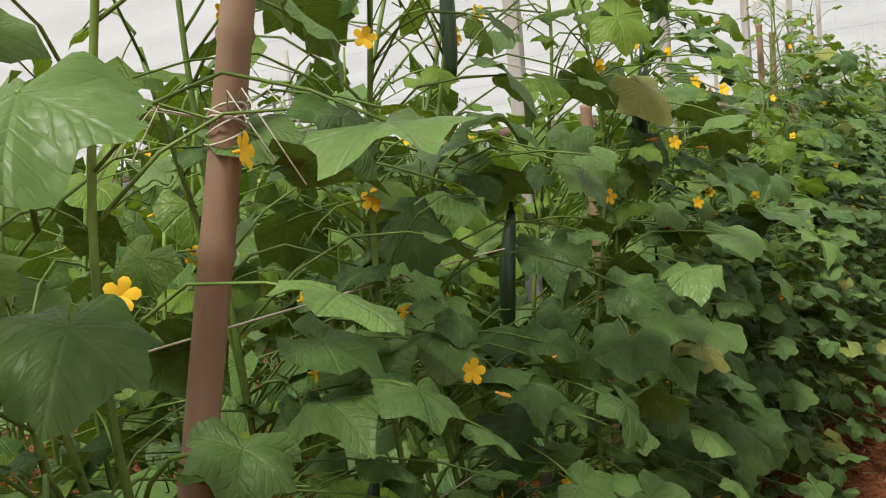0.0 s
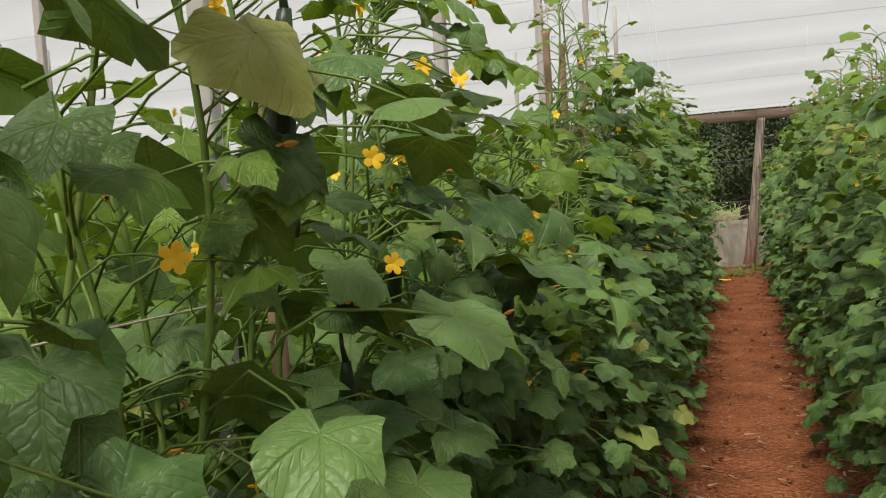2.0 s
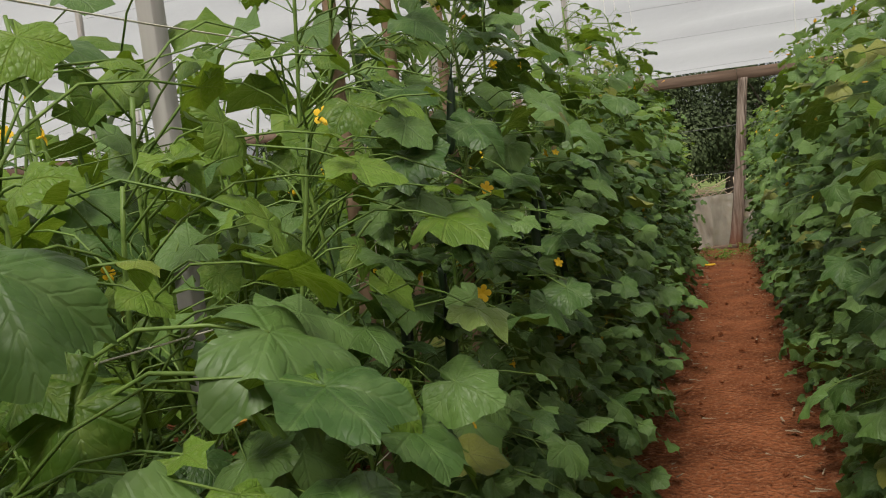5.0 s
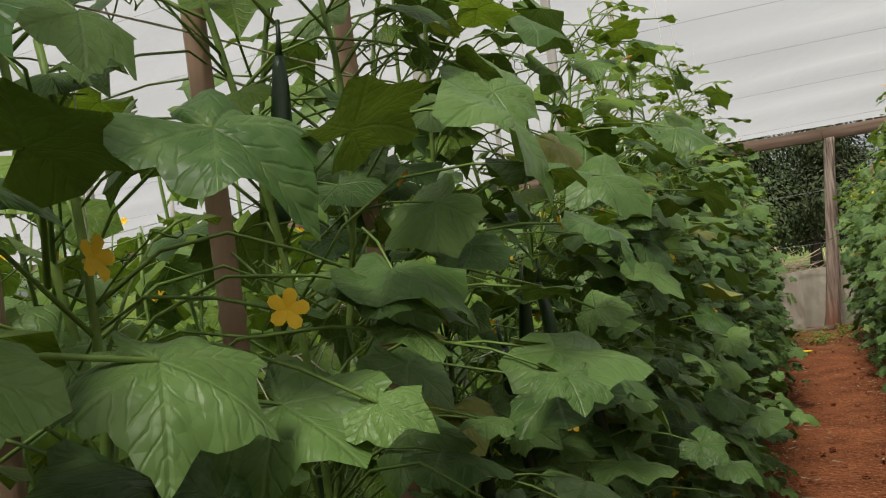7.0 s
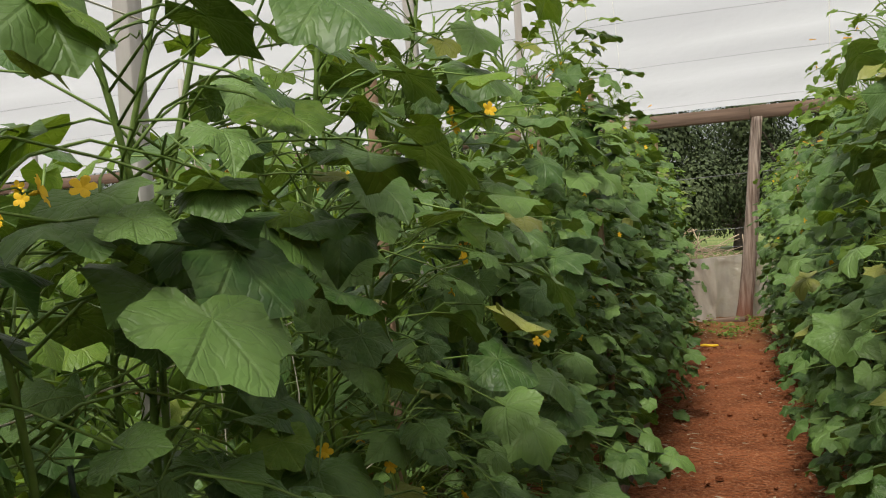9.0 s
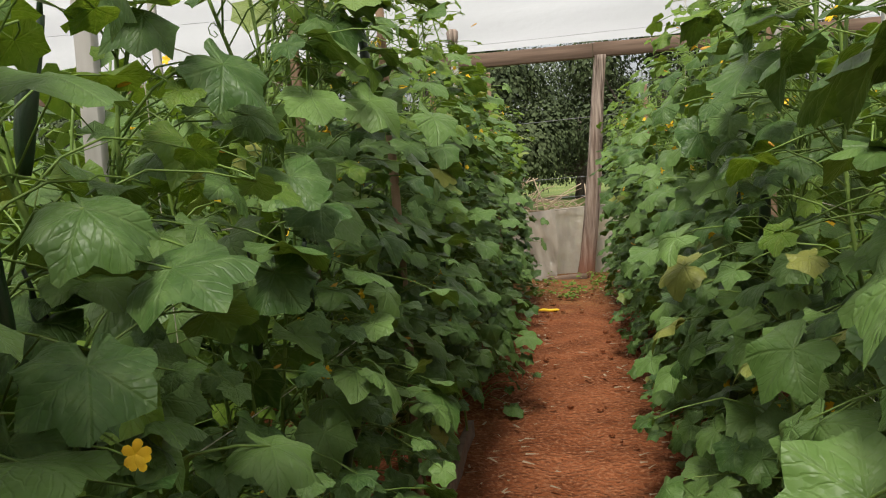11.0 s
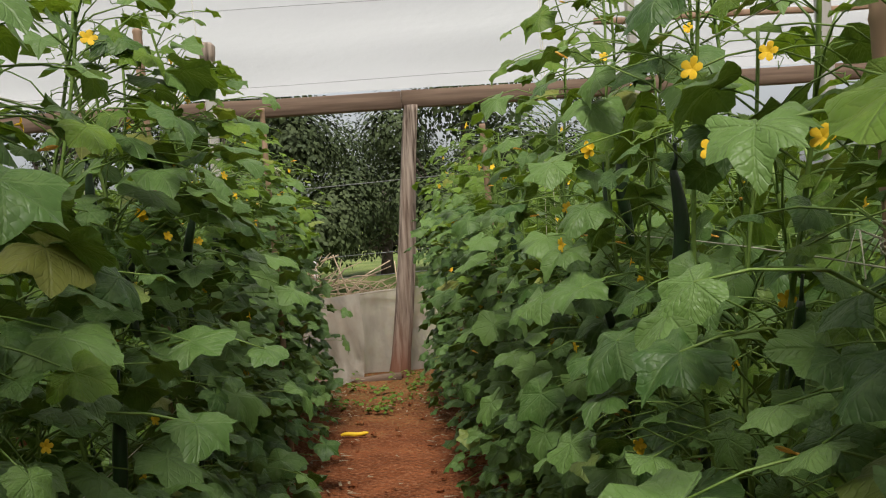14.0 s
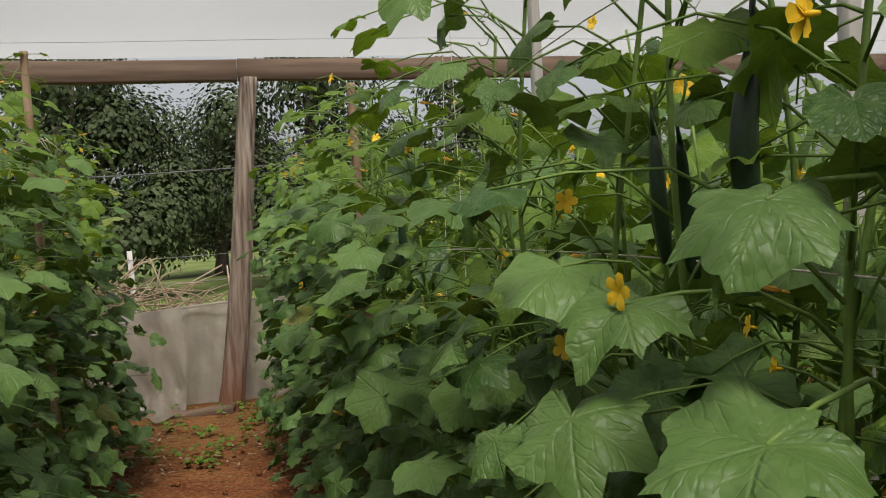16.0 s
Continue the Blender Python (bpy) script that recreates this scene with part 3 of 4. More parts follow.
def leaf_shape(seed, segs, rings):
    """Five-lobed leaf with a notched base; the stalk joins at the origin, the tip points along y."""
    rnd = random.Random(seed)
    ang = np.linspace(-180, 180, segs + 1)[:-1]
    rr = np.interp(np.abs(ang), [a for a, _ in OUTLINE], [b for _, b in OUTLINE])
    rr = rr * (1 + np.array([rnd.uniform(-0.065, 0.065) for _ in ang])) * (1 + 0.03 * (np.arange(segs) % 2))
    fold, droop, ph = rnd.uniform(-0.35, 0.5), rnd.uniform(0.05, 0.6), rnd.uniform(0, 6.28)
    ruf, side = rnd.uniform(0.10, 0.22), rnd.uniform(-0.3, 0.3)
    a = np.radians(ang)
    V, UV = [(0, 0, 0)], [(0, 0)]
    for k in range(1, rings + 1):
        q = k / rings
        q = q ** 0.85
        for t, r in zip(a, rr):
            x, y = math.sin(t) * r * q, math.cos(t) * r * q
            R = r * q
            z = -droop * R * R * 0.7 + fold * abs(x) * 0.55 + ruf * R * R * math.sin(4 * t + ph) + side * x * R + 0.055 * math.sin(7 * t + 2 * ph) * q * q - 0.25 * max(0.0, q - 0.75) * (0.6 + math.sin(3 * t + ph))
            V.append((x * (1 - 0.12 * abs(fold)), y, z))
            UV.append((x, y))
    F = [(0, 1 + (j + 1) % segs, 1 + j) for j in range(segs)]
    for k in range(rings - 1):
        o, p = 1 + k * segs, 1 + (k + 1) * segs
        F += [(o + j, o + (j + 1) % segs, p + (j + 1) % segs, p + j) for j in range(segs)]
    return np.array(V), F, np.array(UV)


def leaf_data(shape, name, mat):
    m = Mesh()
    m.add(*shape)
    return m.data(name, mat)


FINE = [leaf_shape(s, 28, 3) for s in range(9)]
ROUGH = [leaf_shape(20 + s, 14, 2) for s in range(9)]
COARSE = [leaf_shape(50 + s, 9, 2) for s in range(6)]
LEAF_DATA = [leaf_data(s, "leaf", LEAF) for s in FINE]
BROAD_DATA = [leaf_data(leaf_shape(80 + s, 54, 6), "leaf", LEAF) for s in range(8)]
YOUNG_DATA = [leaf_data(s, "leaf", YOUNG) for s in FINE[:5]]


def flower_data(open_one, mat):
    m = Mesh()
    for k in range(5):
        a = k * 2 * math.pi / 5
        ca, sa = math.cos(a), math.sin(a)
        rows = ((0.0, 0.12, 0.0), (0.35, 0.30, 0.12), (0.75, 0.36, 0.24), (1.0, 0.16, 0.20)) if open_one else ((0.0, 0.1, 0.0), (0.16, 0.14, 0.5), (0.2, 0.12, 1.1), (0.08, 0.04, 1.6))
        v = []
        for r, w, z in rows:
            for s in (-1, 0, 1):
                x, y, zz = r, s * w, z + (0.05 if s == 0 else 0.0)
                v.append((x * ca - y * sa, x * sa + y * ca, zz))
        m.add(v, [(i * 3 + j, i * 3 + j + 1, i * 3 + j + 4, i * 3 + j + 3) for i in range(3) for j in range(2)])
    m.tube([(0, 0, -0.5), (0, 0, -0.2), (0, 0, 0.05)], [0.08, 0.14, 0.1], 6)
    return m.data("flower", mat)


FLOWER = flower_data(True, PETAL)
WILTED = flower_data(False, WILT)


def fruit_data(seed):
    rnd = random.Random(seed)
    n, s = 14, 10
    bend = rnd.uniform(0.0, 0.12)
    v = []
    for i in range(n):
        q = i / (n - 1)
        r = 0.072 * max(0.12, math.sin(math.pi * min(1, max(0, 0.06 + 0.9 * q))) ** 0.35) * (0.8 + 0.25 * q)
        for j in range(s):
            a = j * 6.2832 / s
            k = r * (1 + 0.05 * math.cos(5 * a) + 0.04 * noise.noise((math.cos(a) * 2, math.sin(a) * 2, q * 14 + seed)))
            v.append((k * math.cos(a) + bend * math.sin(q * 2.6), k * math.sin(a), -q))
    f = [(i * s + j, (i + 1) * s + j, (i + 1) * s + (j + 1) % s, i * s + (j + 1) % s) for i in range(n - 1) for j in range(s)]
    f += [tuple(range(s)), tuple((n - 1) * s + s - 1 - j for j in range(s))]
    m = Mesh()
    m.add(v, f)
    m.tube([(0, 0, 0.22), (0.02, 0, 0.1), (0, 0, -0.02)], [0.014, 0.016, 0.025], 5)
    return m.data("cucumber", FRUIT)


FRUITS = [fruit_data(s) for s in range(4)]


def curl(start, way, length, rnd):
    """A tendril: straight at first, then a loose coil."""
    pts = []
    w = Vector(way).normalized()
    u = w.orthogonal().normalized()
    v = w.cross(u)
    turns = rnd.uniform(1.0, 3.2)
    for i in range(16):
        q = i / 15
        c = max(0, q - 0.4) / 0.6
        rad = 0.016 * c
        p = Vector(start) + w * length * min(q, 0.4 + 0.5 * (q - 0.4) if q > 0.4 else q) + u * rad * math.cos(turns * 6.28 * c) + v * rad * math.sin(turns * 6.28 * c) + Vector((0, 0, 0.03 * math.sin(q * 3)))
        pts.append(tuple(p))
    return pts


def place(mesh, shape, m):
    V, F, UV = shape
    a = np.array(m)
    mesh.add(V @ a[:3, :3].T + a[:3, 3], F, UV)


def stalk_line(a, b, rnd):
    """A leaf stalk that rises from the stem and bows over."""
    sway = Vector((rnd.gauss(0, 0.012), rnd.gauss(0, 0.012), 0))
    h = 0.22 * (b - a).length
    return [tuple(a.lerp(b, q) + Vector((0, 0, h * math.sin(math.pi * q) * (1.2 - 0.5 * q))) + sway * math.sin(math.pi * q)) for q in (0, 0.25, 0.5, 0.78, 1)]


PLANTS = []
BIG_LEAVES = (
    (-0.50, 0.35, 1.73, 0.095), (-0.58, 0.42, 1.55, 0.085), (-0.54, 0.36, 1.40, 0.070), (-0.60, 0.62, 1.38, 0.070), (-0.55, 0.89, 1.38, 0.068), (-0.60, 1.29, 1.29, 0.078),
    (-0.52, 2.72, 1.62, 0.090), (-0.50, 3.02, 1.46, 0.130), (-0.52, 2.53, 1.58, 0.075), (-0.50, 4.36, 1.21, 0.120), (-0.50, 3.44, 1.41, 0.100),
    (-0.45, 3.75, 1.31, 0.125), (-0.60, 3.66, 1.58, 0.110), (-0.50, 3.95, 1.46, 0.125), (-0.52, 4.97, 1.74, 0.095), (-0.52, 4.88, 1.57, 0.080),
    (-0.50, 6.02, 1.38, 0.105), (-0.60, 8.78, 1.83, 0.102), (-0.50, 8.59, 1.15, 0.092), (-0.55, 8.19, 1.59, 0.085), (-0.50, 6.04, 1.40, 0.110),
    (-0.50, 10.20, 1.57, 0.104), (-0.50, 9.56, 1.46, 0.080), (-0.42, 10.37, 1.14, 0.110), (-0.44, 10.30, 1.34, 0.104), (0.45, 11.14, 1.32, 0.100),
    (0.45, 10.78, 1.35, 0.085), (0.47, 11.49, 1.40, 0.092), (0.50, 11.52, 1.59, 0.076), (0.50, 11.78, 1.48, 0.080), (0.47, 10.51, 1.67, 0.075),
    (-0.45, 2.22, 1.46, 0.115), (-0.42, 3.92, 1.40, 0.100), (-0.38, 3.86, 1.28, 0.100), (-0.40, 11.20, 1.22, 0.090), (0.60, 11.66, 1.24, 0.105), (0.64, 11.80, 1.12, 0.100),
    (0.48, 9.88, 1.08, 0.085), (-0.36, 4.26, 2.08, 0.075), (0.64, 12.30, 1.45, 0.090), (-0.50, 6.22, 1.30, 0.105), (-0.56, 9.82, 1.40, 0.095), (-0.44, 7.66, 1.14, 0.095))
BIG_FRUITS = ((-0.78, 1.65, 1.58, 0.27), (-0.72, 1.35, 2.06, 0.22), (-0.60, 5.94, 1.55, 0.25), (-0.66, 5.30, 1.89, 0.2), (0.70, 12.05, 1.69, 0.19), (0.76, 12.08, 1.68, 0.21), (0.66, 11.34, 1.66, 0.27), (-0.62, 6.10, 1.56, 0.22), (-0.66, 8.17, 1.67, 0.24), (0.70, 11.80, 1.79, 0.25))
BIG_FLOWERS = ((-0.55, 5.05, 1.74), (-0.52, 5.04, 1.59), (0.60, 12.15, 1.60), (0.50, 10.78, 1.79), (0.50, 10.72, 1.66), (-0.50, 8.16, 1.29), (-0.50, 2.47, 1.85), (-0.70, 1.03, 1.63), (-0.65, 0.53, 1.56), (-0.75, 1.00, 1.70),
                (-0.65, 0.98, 1.86), (-0.60, 2.56, 1.89), (-0.50, 2.12, 1.55), (-0.60, 2.30, 1.71), (-0.60, 2.19, 1.50), (-0.60, 1.77, 1.59), (-0.60, 3.43, 1.58), (-0.55, 8.25, 1.25), (0.55, 10.50, 1.65), (0.60, 10.73, 1.80), (-0.65, 4.07, 1.92))
# spots on the path side that the small leaves leave free, with their reach
FREE = [(x + (0.10 if x < 0 else -0.10), y - 0.12, z + 0.05, 0.15) for x, y, z, _ in BIG_LEAVES]
FREE += [(x + (0.03 if x < 0 else -0.03), y - 0.05, z + 0.17, 0.13) for x, y, z, _ in BIG_LEAVES]
FREE += [(x + (0.10 if x < 0 else -0.10), y - 0.10, z - 0.4 * l, 0.14) for x, y, z, l in BIG_FRUITS]
FREE += [(x + (0.07 if x < 0 else -0.07), y - 0.08, z, 0.10) for x, y, z in BIG_FLOWERS]
FREE += [(-0.62, 0.62, 1.75, 0.16), (-0.50, 0.48, 1.70, 0.16), (-0.66, 0.60, 1.95, 0.16), (-0.64, 0.58, 1.55, 0.16), (-0.40, 0.36, 1.68, 0.15), (-0.54, 0.50, 1.90, 0.15)]


def is_free(w):
    return any((w.x - a) ** 2 + (w.y - b) ** 2 + (w.z - c) ** 2 < d * d for a, b, c, d in FREE)




def vine_plant(x, y, height, out, seed, dense=1.0, flowers=4, fruits=1, singles=54, vines=3, low=0.05):
    """A staked cucumber plant; out is the side (+1 or -1) on which the path runs."""
    rnd = random.Random(seed)
    p = thing("cucumber_plant", "tall green cucumber vine with broad lobed leaves and yellow flowers", "cucumber plant", pose(x, y, 0), "cucumber rows")
    stems, stalks, foliage, young, tend = Mesh(), Mesh(), Mesh(), Mesh(), Mesh()
    single = []
    spots = []
    PLANTS.append(p)
    for k in range(vines):
        top = height * (1.0 if k == 0 else rnd.uniform(0.72, 1.02))
        bx, by, ph = rnd.uniform(-0.07, 0.07), rnd.uniform(-0.16, 0.16), rnd.uniform(0, 6.28)
        amp = rnd.uniform(0.015, 0.045)

        def at(z):
            return Vector((bx + amp * math.sin(z * 4.2 + ph) + out * 0.05 * math.sin(z * 1.3 + ph), by + amp * math.cos(z * 3.7 + ph) + 0.06 * math.sin(z * 1.9 + k), z))

        zs = np.arange(-0.02, top, 0.07)
        stems.tube([tuple(at(z)) for z in zs], [0.0075 * (1 - 0.45 * z / top) for z in zs], 5)
        z = rnd.uniform(low, low + 0.1)
        while z < top:
            q = z / top
            node = at(z)
            if rnd.random() < 0.63:
                az = rnd.gauss(0, 0.85)
            else:
                az = rnd.uniform(0, 6.283)
            d = Vector((out * math.cos(az), math.sin(az), 0))
            reach = (0.10 + 0.29 * rnd.random()) * (1.0 if z < 1.9 else max(0.45, 1.0 - 0.8 * (z - 1.9)))
            if z < 0.9:
                reach *= 1.15 if low < 0.2 else 0.8
            rise = rnd.uniform(-0.02, 0.16)
            end = node + d * reach + Vector((0, 0, rise))
            if end.z < 0.04:
                end.z = 0.04
            size = (0.041 + 0.064 * rnd.random() ** 1.25) * (1 - 0.55 * max(0, q - 0.8) / 0.2)
            if z < 0.3:
                size *= 0.8
            z += rnd.uniform(0.029, 0.062) / dense * (1.0 if q < 0.85 else 1.2)
            if is_free(p.location + end):
                continue
            stalks.tube(stalk_line(node, end, rnd), [0.0028, 0.0024, 0.002, 0.0018, 0.0016], 4)
            flat = rnd.random() ** 1.5 * min(1.0, max(0.0, (z - 0.6) / 0.8))
            nrm = d * rnd.uniform(0.2 - 0.1 * flat, 0.95 - 0.4 * flat) + Vector((rnd.gauss(0, 0.33), rnd.gauss(-0.15, 0.33), rnd.uniform(0.55 + 0.3 * flat, 1.4)))
            tip = d + Vector((rnd.gauss(0, 0.5), rnd.gauss(0, 0.5), -rnd.uniform(0.2, 0.9)))
            m = basis(end, nrm, tip, size)
            fresh = top - z < 0.32 or (q > 0.6 and size < 0.07 and rnd.random() < 0.15)
            front = end.x * out > 0.05
            if front and size > 0.042:
                single.append((end.x * out + 0.2 * size, m, fresh))
            elif fresh:
                place(young, rnd.choice(ROUGH), m)
            else:
                place(foliage, rnd.choice(ROUGH), m)
            if rnd.random() < 0.5:
                tend.tube(curl(node, d + Vector((rnd.gauss(0, 0.7), rnd.gauss(0, 0.7), rnd.gauss(0, 0.5))), rnd.uniform(0.08, 0.22), rnd), 0.0014, 3)
            spots.append((node, d, q))
    single.sort(key=lambda s: -s[0])
    for s, m, fresh in single[singles:]:
        place(young if fresh else foliage, rnd.choice(ROUGH), m)
    part("stem", stems, STEM, p)
    tagged(part("stalk", stalks, STEM, p), kind="stuff")
    if foliage.n:
        tagged(part("foliage", foliage, LEAF, p), kind="stuff")
    if young.n:
        tagged(part("young_foliage", young, YOUNG, p, "small bright green young leaves"), kind="stuff")
    if tend.n:
        tagged(part("tendril", tend, STEM, p, "thin curling pale green tendrils"), kind="stuff")
    for s, m, fresh in single[:singles]:
        part("leaf", rnd.choice(YOUNG_DATA if fresh else LEAF_DATA), None, p, at=m)
    high = [s for s in spots if s[2] > 0.3 and s[1].x * out > 0.1] or spots
    for i in range(flowers):
        node, d, q = rnd.choice(high)
        fd = d + Vector((0, rnd.gauss(0, 0.4), rnd.uniform(-0.1, 0.6)))
        pos = node + d * rnd.uniform(0.06, 0.26) + Vector((0, 0, rnd.uniform(0, 0.06)))
        if rnd.random() < 0.65:
            part("flower", FLOWER, None, p, "open yellow five-petalled flower", at=basis(pos, fd, (0, 0, 1), rnd.uniform(0.014, 0.022)))
        else:
            part("flower", WILTED, None, p, "closed orange-yellow flower", at=basis(pos, fd, (0, 0, 1), rnd.uniform(0.014, 0.022)))
    mids = [s for s in spots if 0.3 < s[2] < 0.85] or spots
    for i in range(fruits):
        node, d, q = rnd.choice(mids)
        pos = node + d * rnd.uniform(0.04, 0.14)
        L = min(rnd.uniform(0.17, 0.29), pos.z - 0.05)
        part("cucumber", rnd.choice(FRUITS), None, p, "dark green hanging cucumber", at=Matrix.Translation(pos) @ Euler((rnd.gauss(0, 0.12), rnd.gauss(0, 0.12), rnd.uniform(0, 6.28))).to_matrix().to_4x4() @ Matrix.Diagonal((L, L, L, 1)))
    return p


def left_height(y):
    return np.interp(y, [-1, 0, 1.5, 2.6, 3.2, 3.5, 4.4, 4.7, 5.2, 6.2, 6.6, 7.2, 7.6, 8.3, 9.0, 11.5, 12.6, 14, 18], [2.5, 2.5, 2.35, 2.4, 2.2, 1.75, 1.75, 2.45, 2.7, 2.65, 2.3, 2.3, 2.45, 2.25, 2.65, 2.65, 2.4, 2.25, 2.2])


def right_height(y):
    return np.interp(y, [0, 9, 10.5, 11.2, 11.6, 12.3, 12.8, 14, 18], [2.3, 2.35, 2.3, 2.15, 2.4, 2.4, 2.15, 2.05, 2.1])


rr = random.Random(5)
y = -0.75
i = 0
while y < 16.9:
    vine_plant((-0.80 if y < 12.5 else -0.87) + rr.uniform(-0.05, 0.05), y, float(left_height(y)) * rr.uniform(0.93, 1.06), 1, 100 + i, 1.5 if 3.2 < y < 4.7 else (1.05 if y < 2.2 else 1.15), 11, 0 if y < 0.6 else rr.choice((1, 2, 2, 3)), 54 if y < 13 else 24, low=0.36 if 9.8 < y < 12.2 else 0.05)
    y += rr.uniform(0.36, 0.46)
    i += 1
y = 1.5
while y < 17.2:
    vine_plant((0.82 if 10.9 < y < 12.6 else 0.75) + rr.uniform(-0.05, 0.05), y, float(right_height(y)) * rr.uniform(0.93, 1.06), -1, 300 + i, 1.1, 9, rr.choice((1, 1, 2)), 54 if 8 < y < 14.5 else 20)
    y += rr.uniform(0.36, 0.46)
    i += 1


# ---- leaves, fruits and flowers that hang out over the path ----
def nearest(x, y):
    return min(PLANTS, key=lambda p: (p.location.x - x) ** 2 * 4 + (p.location.y - y) ** 2)


hero = random.Random(11)
for x, y, z, size in BIG_LEAVES:
    p = nearest(x, y)
    o = 1 if x < 0 else -1
    at = Vector((x, y, z)) - p.location
    hang = min(1.0, max(0.0, (z - 1.45) / 0.4)) * (1.0 if x < 0 else 0.3)      # the higher leaves hang from their stalks
    stalk = Mesh()
    stalk.tube(stalk_line(Vector((0.02 * o, 0.3 * at.y, z - 0.10)), at, hero), [0.0036, 0.0033, 0.003, 0.0028, 0.0024], 6)
    part("leaf_stalk", stalk, STEM, p)
    part("leaf", hero.choice(BROAD_DATA), None, p, "broad pale green leaf reaching over the path", at=basis(at, (0.38 * o + hero.gauss(0, 0.12), hero.gauss(-0.2, 0.12) - 0.45 * hang, 1.0 - 0.5 * hang), (0.7 * o, hero.uniform(-1, 0.6), -0.3 - 0.9 * hang), size * 1.08))
for x, y, z, length in BIG_FRUITS:
    p = nearest(x, y)
    at = Vector((x, y, z)) - p.location
    part("cucumber", hero.choice(FRUITS), None, p, "dark green hanging cucumber", at=Matrix.Translation(at) @ Euler((hero.gauss(0, 0.06), hero.gauss(0, 0.06), hero.uniform(0, 6))).to_matrix().to_4x4() @ Matrix.Diagonal((length, length, length, 1)))
    stalk = Mesh()
    stalk.tube(stalk_line(Vector((0, 0.3 * at.y, z + 0.10)), at + Vector((0, 0, 0.2 * length)), hero), 0.003, 5)
    part("fruit_stalk", stalk, STEM, p)
for x, y, z in BIG_FLOWERS:
    p = nearest(x, y)
    o = 1 if x < 0 else -1
    at = Vector((x, y, z)) - p.location
    part("flower", FLOWER, None, p, "open yellow five-petalled flower", at=basis(at, (0.8 * o, -0.7, 0.25), (0, 0, 1), hero.uniform(0.016, 0.021)))
    stalk = Mesh()
    stalk.tube(stalk_line(Vector((0, 0.3 * at.y, z - 0.06)), at - Vector((0.01 * o, -0.008, 0.0)), hero), 0.0018, 4)
    part("flower_stalk", stalk, STEM, p)

# rows farther off
MASTERS = []


def far_plant(x, y, height, seed):
    rnd = random.Random(seed)
    p = thing("cucumber_plant", "cucumber vine in a farther row with pale green leaves", "cucumber plant", pose(x, y, 0), "farther cucumber rows")
    stems, fol, fl = Mesh(), Mesh(), Mesh()
    for k in range(4):
        top = height * rnd.uniform(0.75, 1.0)
        bx, by, ph = rnd.uniform(-0.1, 0.1), rnd.uniform(-0.2, 0.2), rnd.uniform(0, 6)
        stems.tube([(bx + 0.04 * math.sin(z * 4 + ph), by + 0.04 * math.cos(z * 4 + ph), z) for z in np.arange(-0.02, top + 0.05, 0.14)], 0.005, 4)
        z = 0.1
        while z < top:
            a = rnd.uniform(0, 6.283)
            d = Vector((math.cos(a), math.sin(a), 0))
            e = Vector((bx, by, z + 0.06)) + d * rnd.uniform(0.08, 0.4 if z > 0.9 else 0.62)
            stems.tube([(bx, by, z), tuple(e)], 0.002, 3)
            place(fol, rnd.choice(COARSE), basis(e, d * 0.6 + Vector((rnd.gauss(0, 0.3), rnd.gauss(0, 0.3), rnd.uniform(0.5, 1.2))), d + Vector((0, 0, -0.5)), rnd.uniform(0.06, 0.11)))
            z += rnd.uniform(0.05, 0.085)
    part("stem", stems, STEM, p)
    tagged(part("foliage", fol, YOUNG if seed % 2 else LEAF, p), kind="stuff")
    for k in range(3):
        a, z = rnd.uniform(0, 6.283), rnd.uniform(1.0, height)
        d = Vector((math.cos(a), math.sin(a), 0.2))
        part("flower", FLOWER, None, p, "open yellow five-petalled flower", at=basis(d * 0.2 + Vector((0, 0, z)), d, (0, 0, 1), 0.022))
    return p


for k in range(6):
    MASTERS.append(far_plant(-2.1, -0.4 + 0.5 * k, 1.8 + 0.07 * k, 700 + k))
for x, y0, y1 in ((-1.52, -0.2, 18), (1.45, 9.5, 18), (-2.3, 2.6, 18), (-3.6, 2, 18), (2.1, 9, 18), (3.5, 10, 18)):
    y = y0
    while y < y1:
        copy_thing(rr.choice(MASTERS), pose(x + rr.uniform(-0.12, 0.12), y, 0, 0, 0, rr.uniform(0, 360)))
        y += rr.uniform(0.34, 0.46)

# the farthest rows, a mass of leaves
mass = Mesh()
sources = []
for p in MASTERS:
    me = next(c for c in p.children if c.name.startswith("foliage")).data
    co = np.empty(len(me.vertices) * 3)
    me.vertices.foreach_get("co", co)
    uvs = np.zeros((len(me.vertices), 2))
    for lp, u in zip(me.loops, me.uv_layers[0].data):
        uvs[lp.vertex_index] = u.uv
    sources.append((co.reshape(-1, 3), [tuple(q.vertices) for q in me.polygons], uvs))
for x, y0, y1 in ((-5.1, 3, 18), (-6.8, 4, 18), (-8.5, 6, 18), (-10.5, 8, 18), (-13, 9, 18), (5.3, 11.5, 18), (6.8, 12.5, 18), (8.6, 13.5, 18)):
    y = y0
    while y < y1:
        place(mass, rr.choice(sources), pose(x + rr.uniform(-0.12, 0.12), y, 0, 0, 0, rr.uniform(0, 360)))
        y += rr.uniform(0.42, 0.58)
tagged(new("far_vines", mass.data("far_vines", LEAF)), "far rows of green cucumber vines across the house", "cucumber plants", kind="stuff")


# ---- twine along the rows, litter on the path ----
def row_twine(x, z, y0, y1, seed):
    rnd = random.Random(seed)
    m = Mesh()
    m.tube([(x + 0.02 * math.sin(yy * 2.1 + seed), yy, z + 0.05 * math.sin(yy * 0.9 + seed)) for yy in np.arange(y0, y1, 0.35)], 0.0017, 4)
    tagged(new("row_twine", m.data("row_twine", TWINE)), "pale twine strung along the vine row", "twine", "row twines")


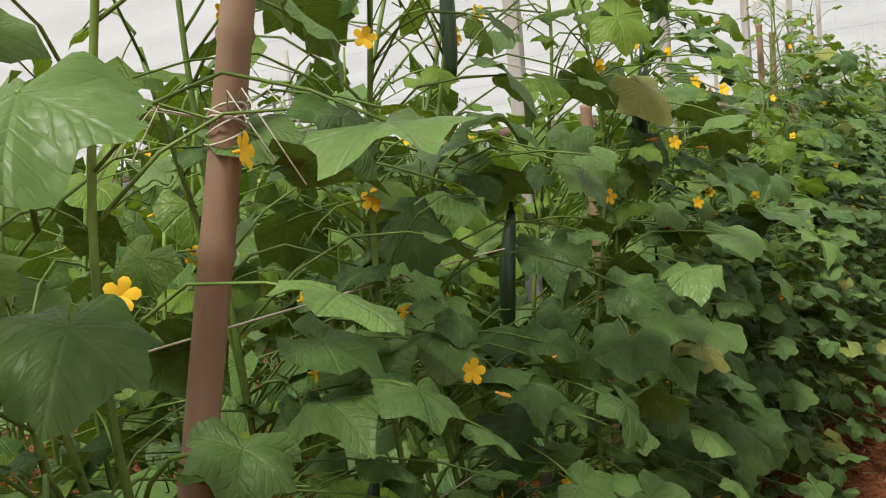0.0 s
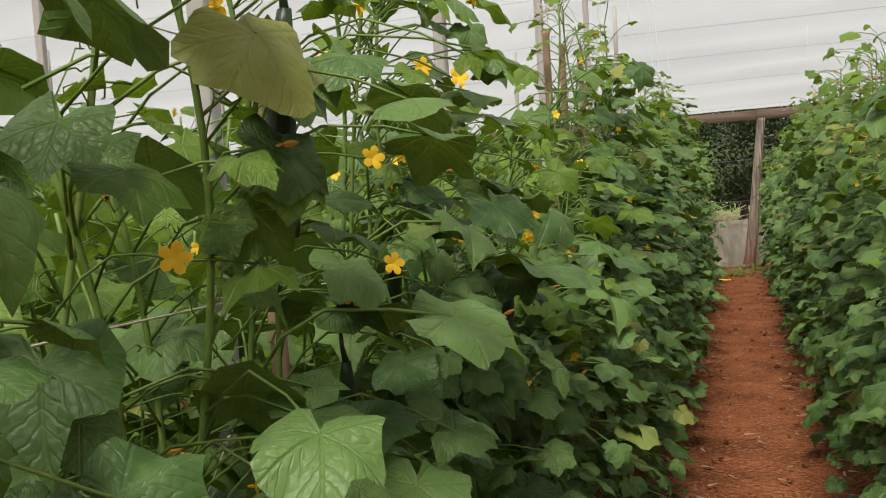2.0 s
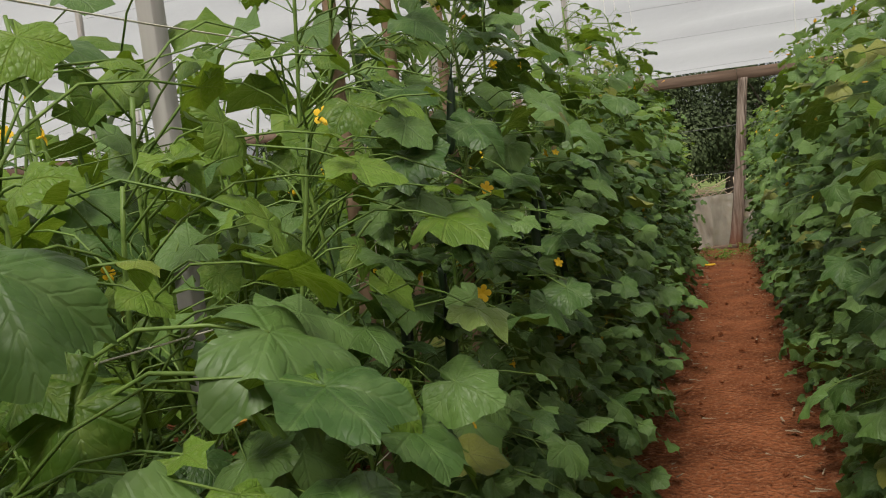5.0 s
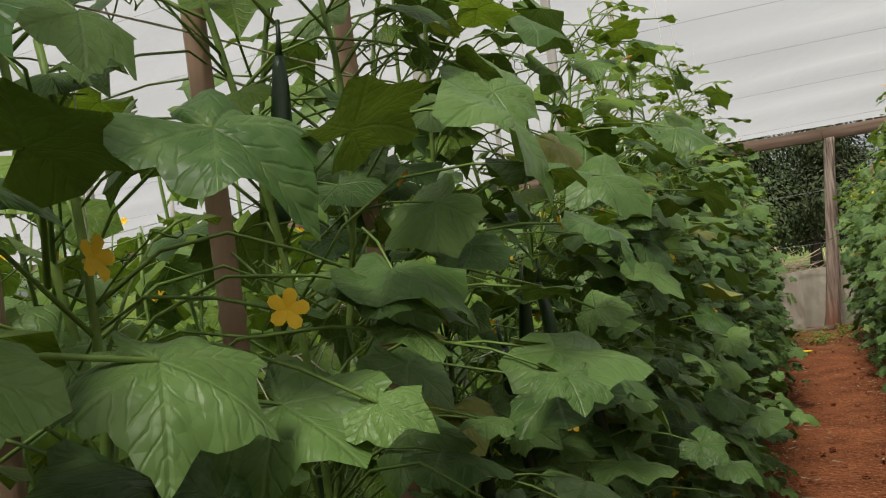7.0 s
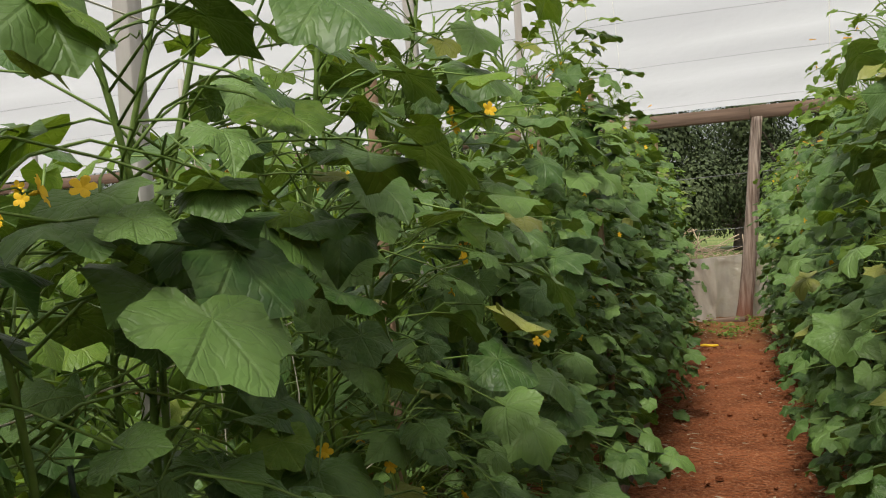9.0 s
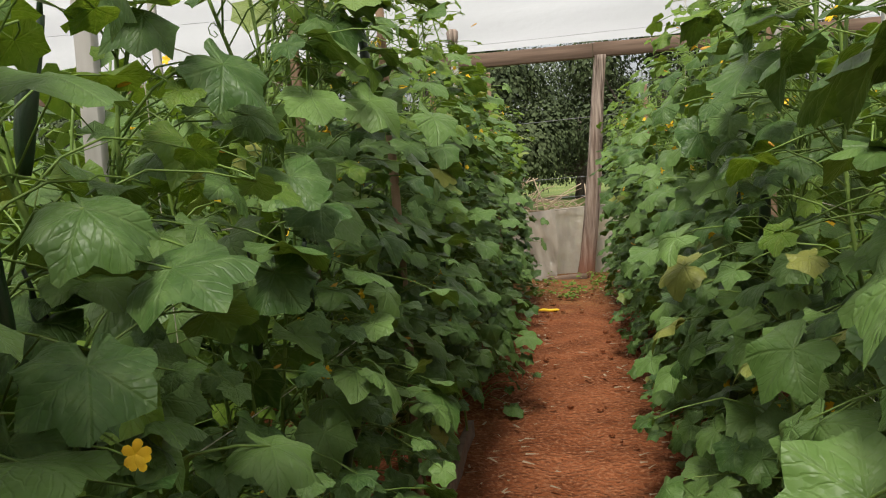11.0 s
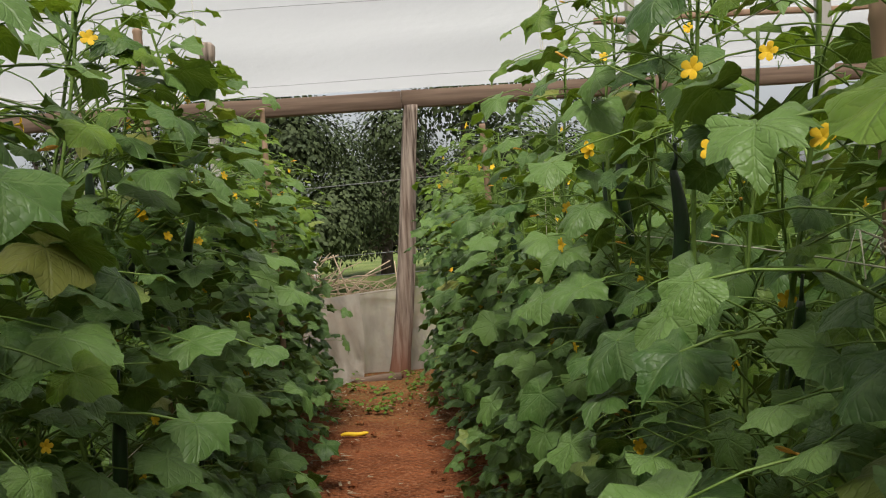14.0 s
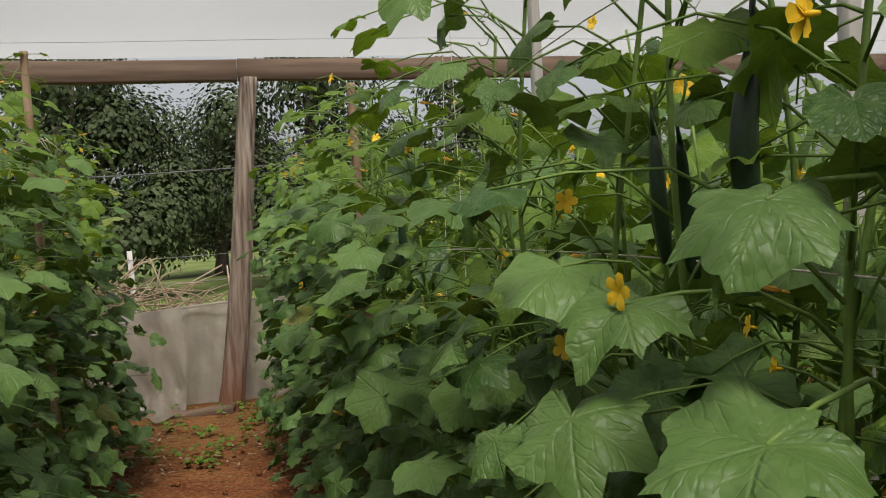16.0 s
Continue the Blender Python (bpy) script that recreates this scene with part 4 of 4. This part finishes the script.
for k, (x, z) in enumerate(((-0.78, 1.45), (-0.74, 1.05), (-0.85, 1.95), (0.78, 1.45), (0.76, 1.9), (-0.72, 0.6), (0.74, 0.9))):
    row_twine(x, z, -0.6, 17.9, k)
for k in range(12):
    side = -1 if k % 3 else 1
    yy = rr.uniform(0.5, 17)
    m = Mesh()
    zt = rr.uniform(2.2, 2.7)
    m.tube([(side * 0.88, yy, 0.1), (side * 0.87 + rr.uniform(-0.05, 0.05), yy + rr.uniform(-0.06, 0.06), 1.3), (side * 0.9, yy + rr.uniform(-0.1, 0.1), zt), (side * 0.95, yy + rr.uniform(-0.1, 0.1), roof_z(yy) - 0.05)], 0.0014, 4)
    tagged(new("hanging_string", m.data("hanging_string", TWINE)), "thin pale string hanging from a roof wire to a vine", "string", "hanging strings")

lit = Mesh()
for k in range(900):
    x, yy = rr.uniform(-0.6, 0.55), rr.uniform(1.5, 18.4)
    if abs(x) < 0.25 and rr.random() < 0.8:
        continue
    a, l, w = rr.uniform(0, 6.28), rr.uniform(0.01, 0.045), rr.uniform(0.003, 0.009)
    c, s = math.cos(a), math.sin(a)
    z = 0.03 + rr.uniform(0, 0.012)
    lit.add([(x - c * l + s * w, yy - s * l - c * w, z), (x + c * l + s * w, yy + s * l - c * w, z + 0.004), (x + c * l - s * w, yy + s * l + c * w, z), (x - c * l - s * w, yy - s * l + c * w, z + 0.003)], [(0, 1, 2, 3)])
tagged(new("straw_litter", lit.data("straw_litter", STRAW)), "bits of dry straw and leaf litter along the path", "litter", kind="stuff")

weeds = Mesh()
for k in range(150):
    x, yy = rr.uniform(-0.75, 0.6), rr.uniform(16.6, 18.45)
    if noise.noise((x * 2.2, yy * 2.2, 3)) < 0.0 and x < 0.2:
        continue
    for j in range(5):
        a = rr.uniform(0, 6.283)
        d = Vector((math.cos(a), math.sin(a), 0))
        place(weeds, rr.choice(COARSE), basis(Vector((x, yy, rr.uniform(0.03, 0.09))) + d * rr.uniform(0.01, 0.06), d * 0.5 + Vector((0, 0, 1)), d, rr.uniform(0.012, 0.032)))
tagged(new("weeds", weeds.data("weeds", YOUNG)), "low green weeds on the earth by the open end", "weeds", kind="stuff")

clods = Mesh()
for k in range(420):
    x, yy = rr.gauss(0, 0.33), rr.uniform(4.0, 18.2)
    if abs(x) > 0.75 or (abs(x) < 0.15 and rr.random() < 0.6):
        continue
    r = 0.006 + 0.022 * rr.random() ** 3
    v, n = [], 7
    for zz, q in ((-0.4, 0.95), (0.25, 1.0), (0.7, 0.55)):
        for j in range(n):
            a = j * 6.283 / n + zz
            g = r * q * rr.uniform(0.75, 1.2)
            v.append((x + g * math.cos(a), yy + g * math.sin(a), 0.012 + r * zz))
    f = [(i * n + j, i * n + (j + 1) % n, (i + 1) * n + (j + 1) % n, (i + 1) * n + j) for i in range(2) for j in range(n)] + [tuple(2 * n + j for j in range(n))]
    clods.add(v, f)
tagged(new("soil_clods", clods.data("soil_clods", GROUND, False)), "crumbs and clods of red earth on the path", "soil clods", kind="stuff")
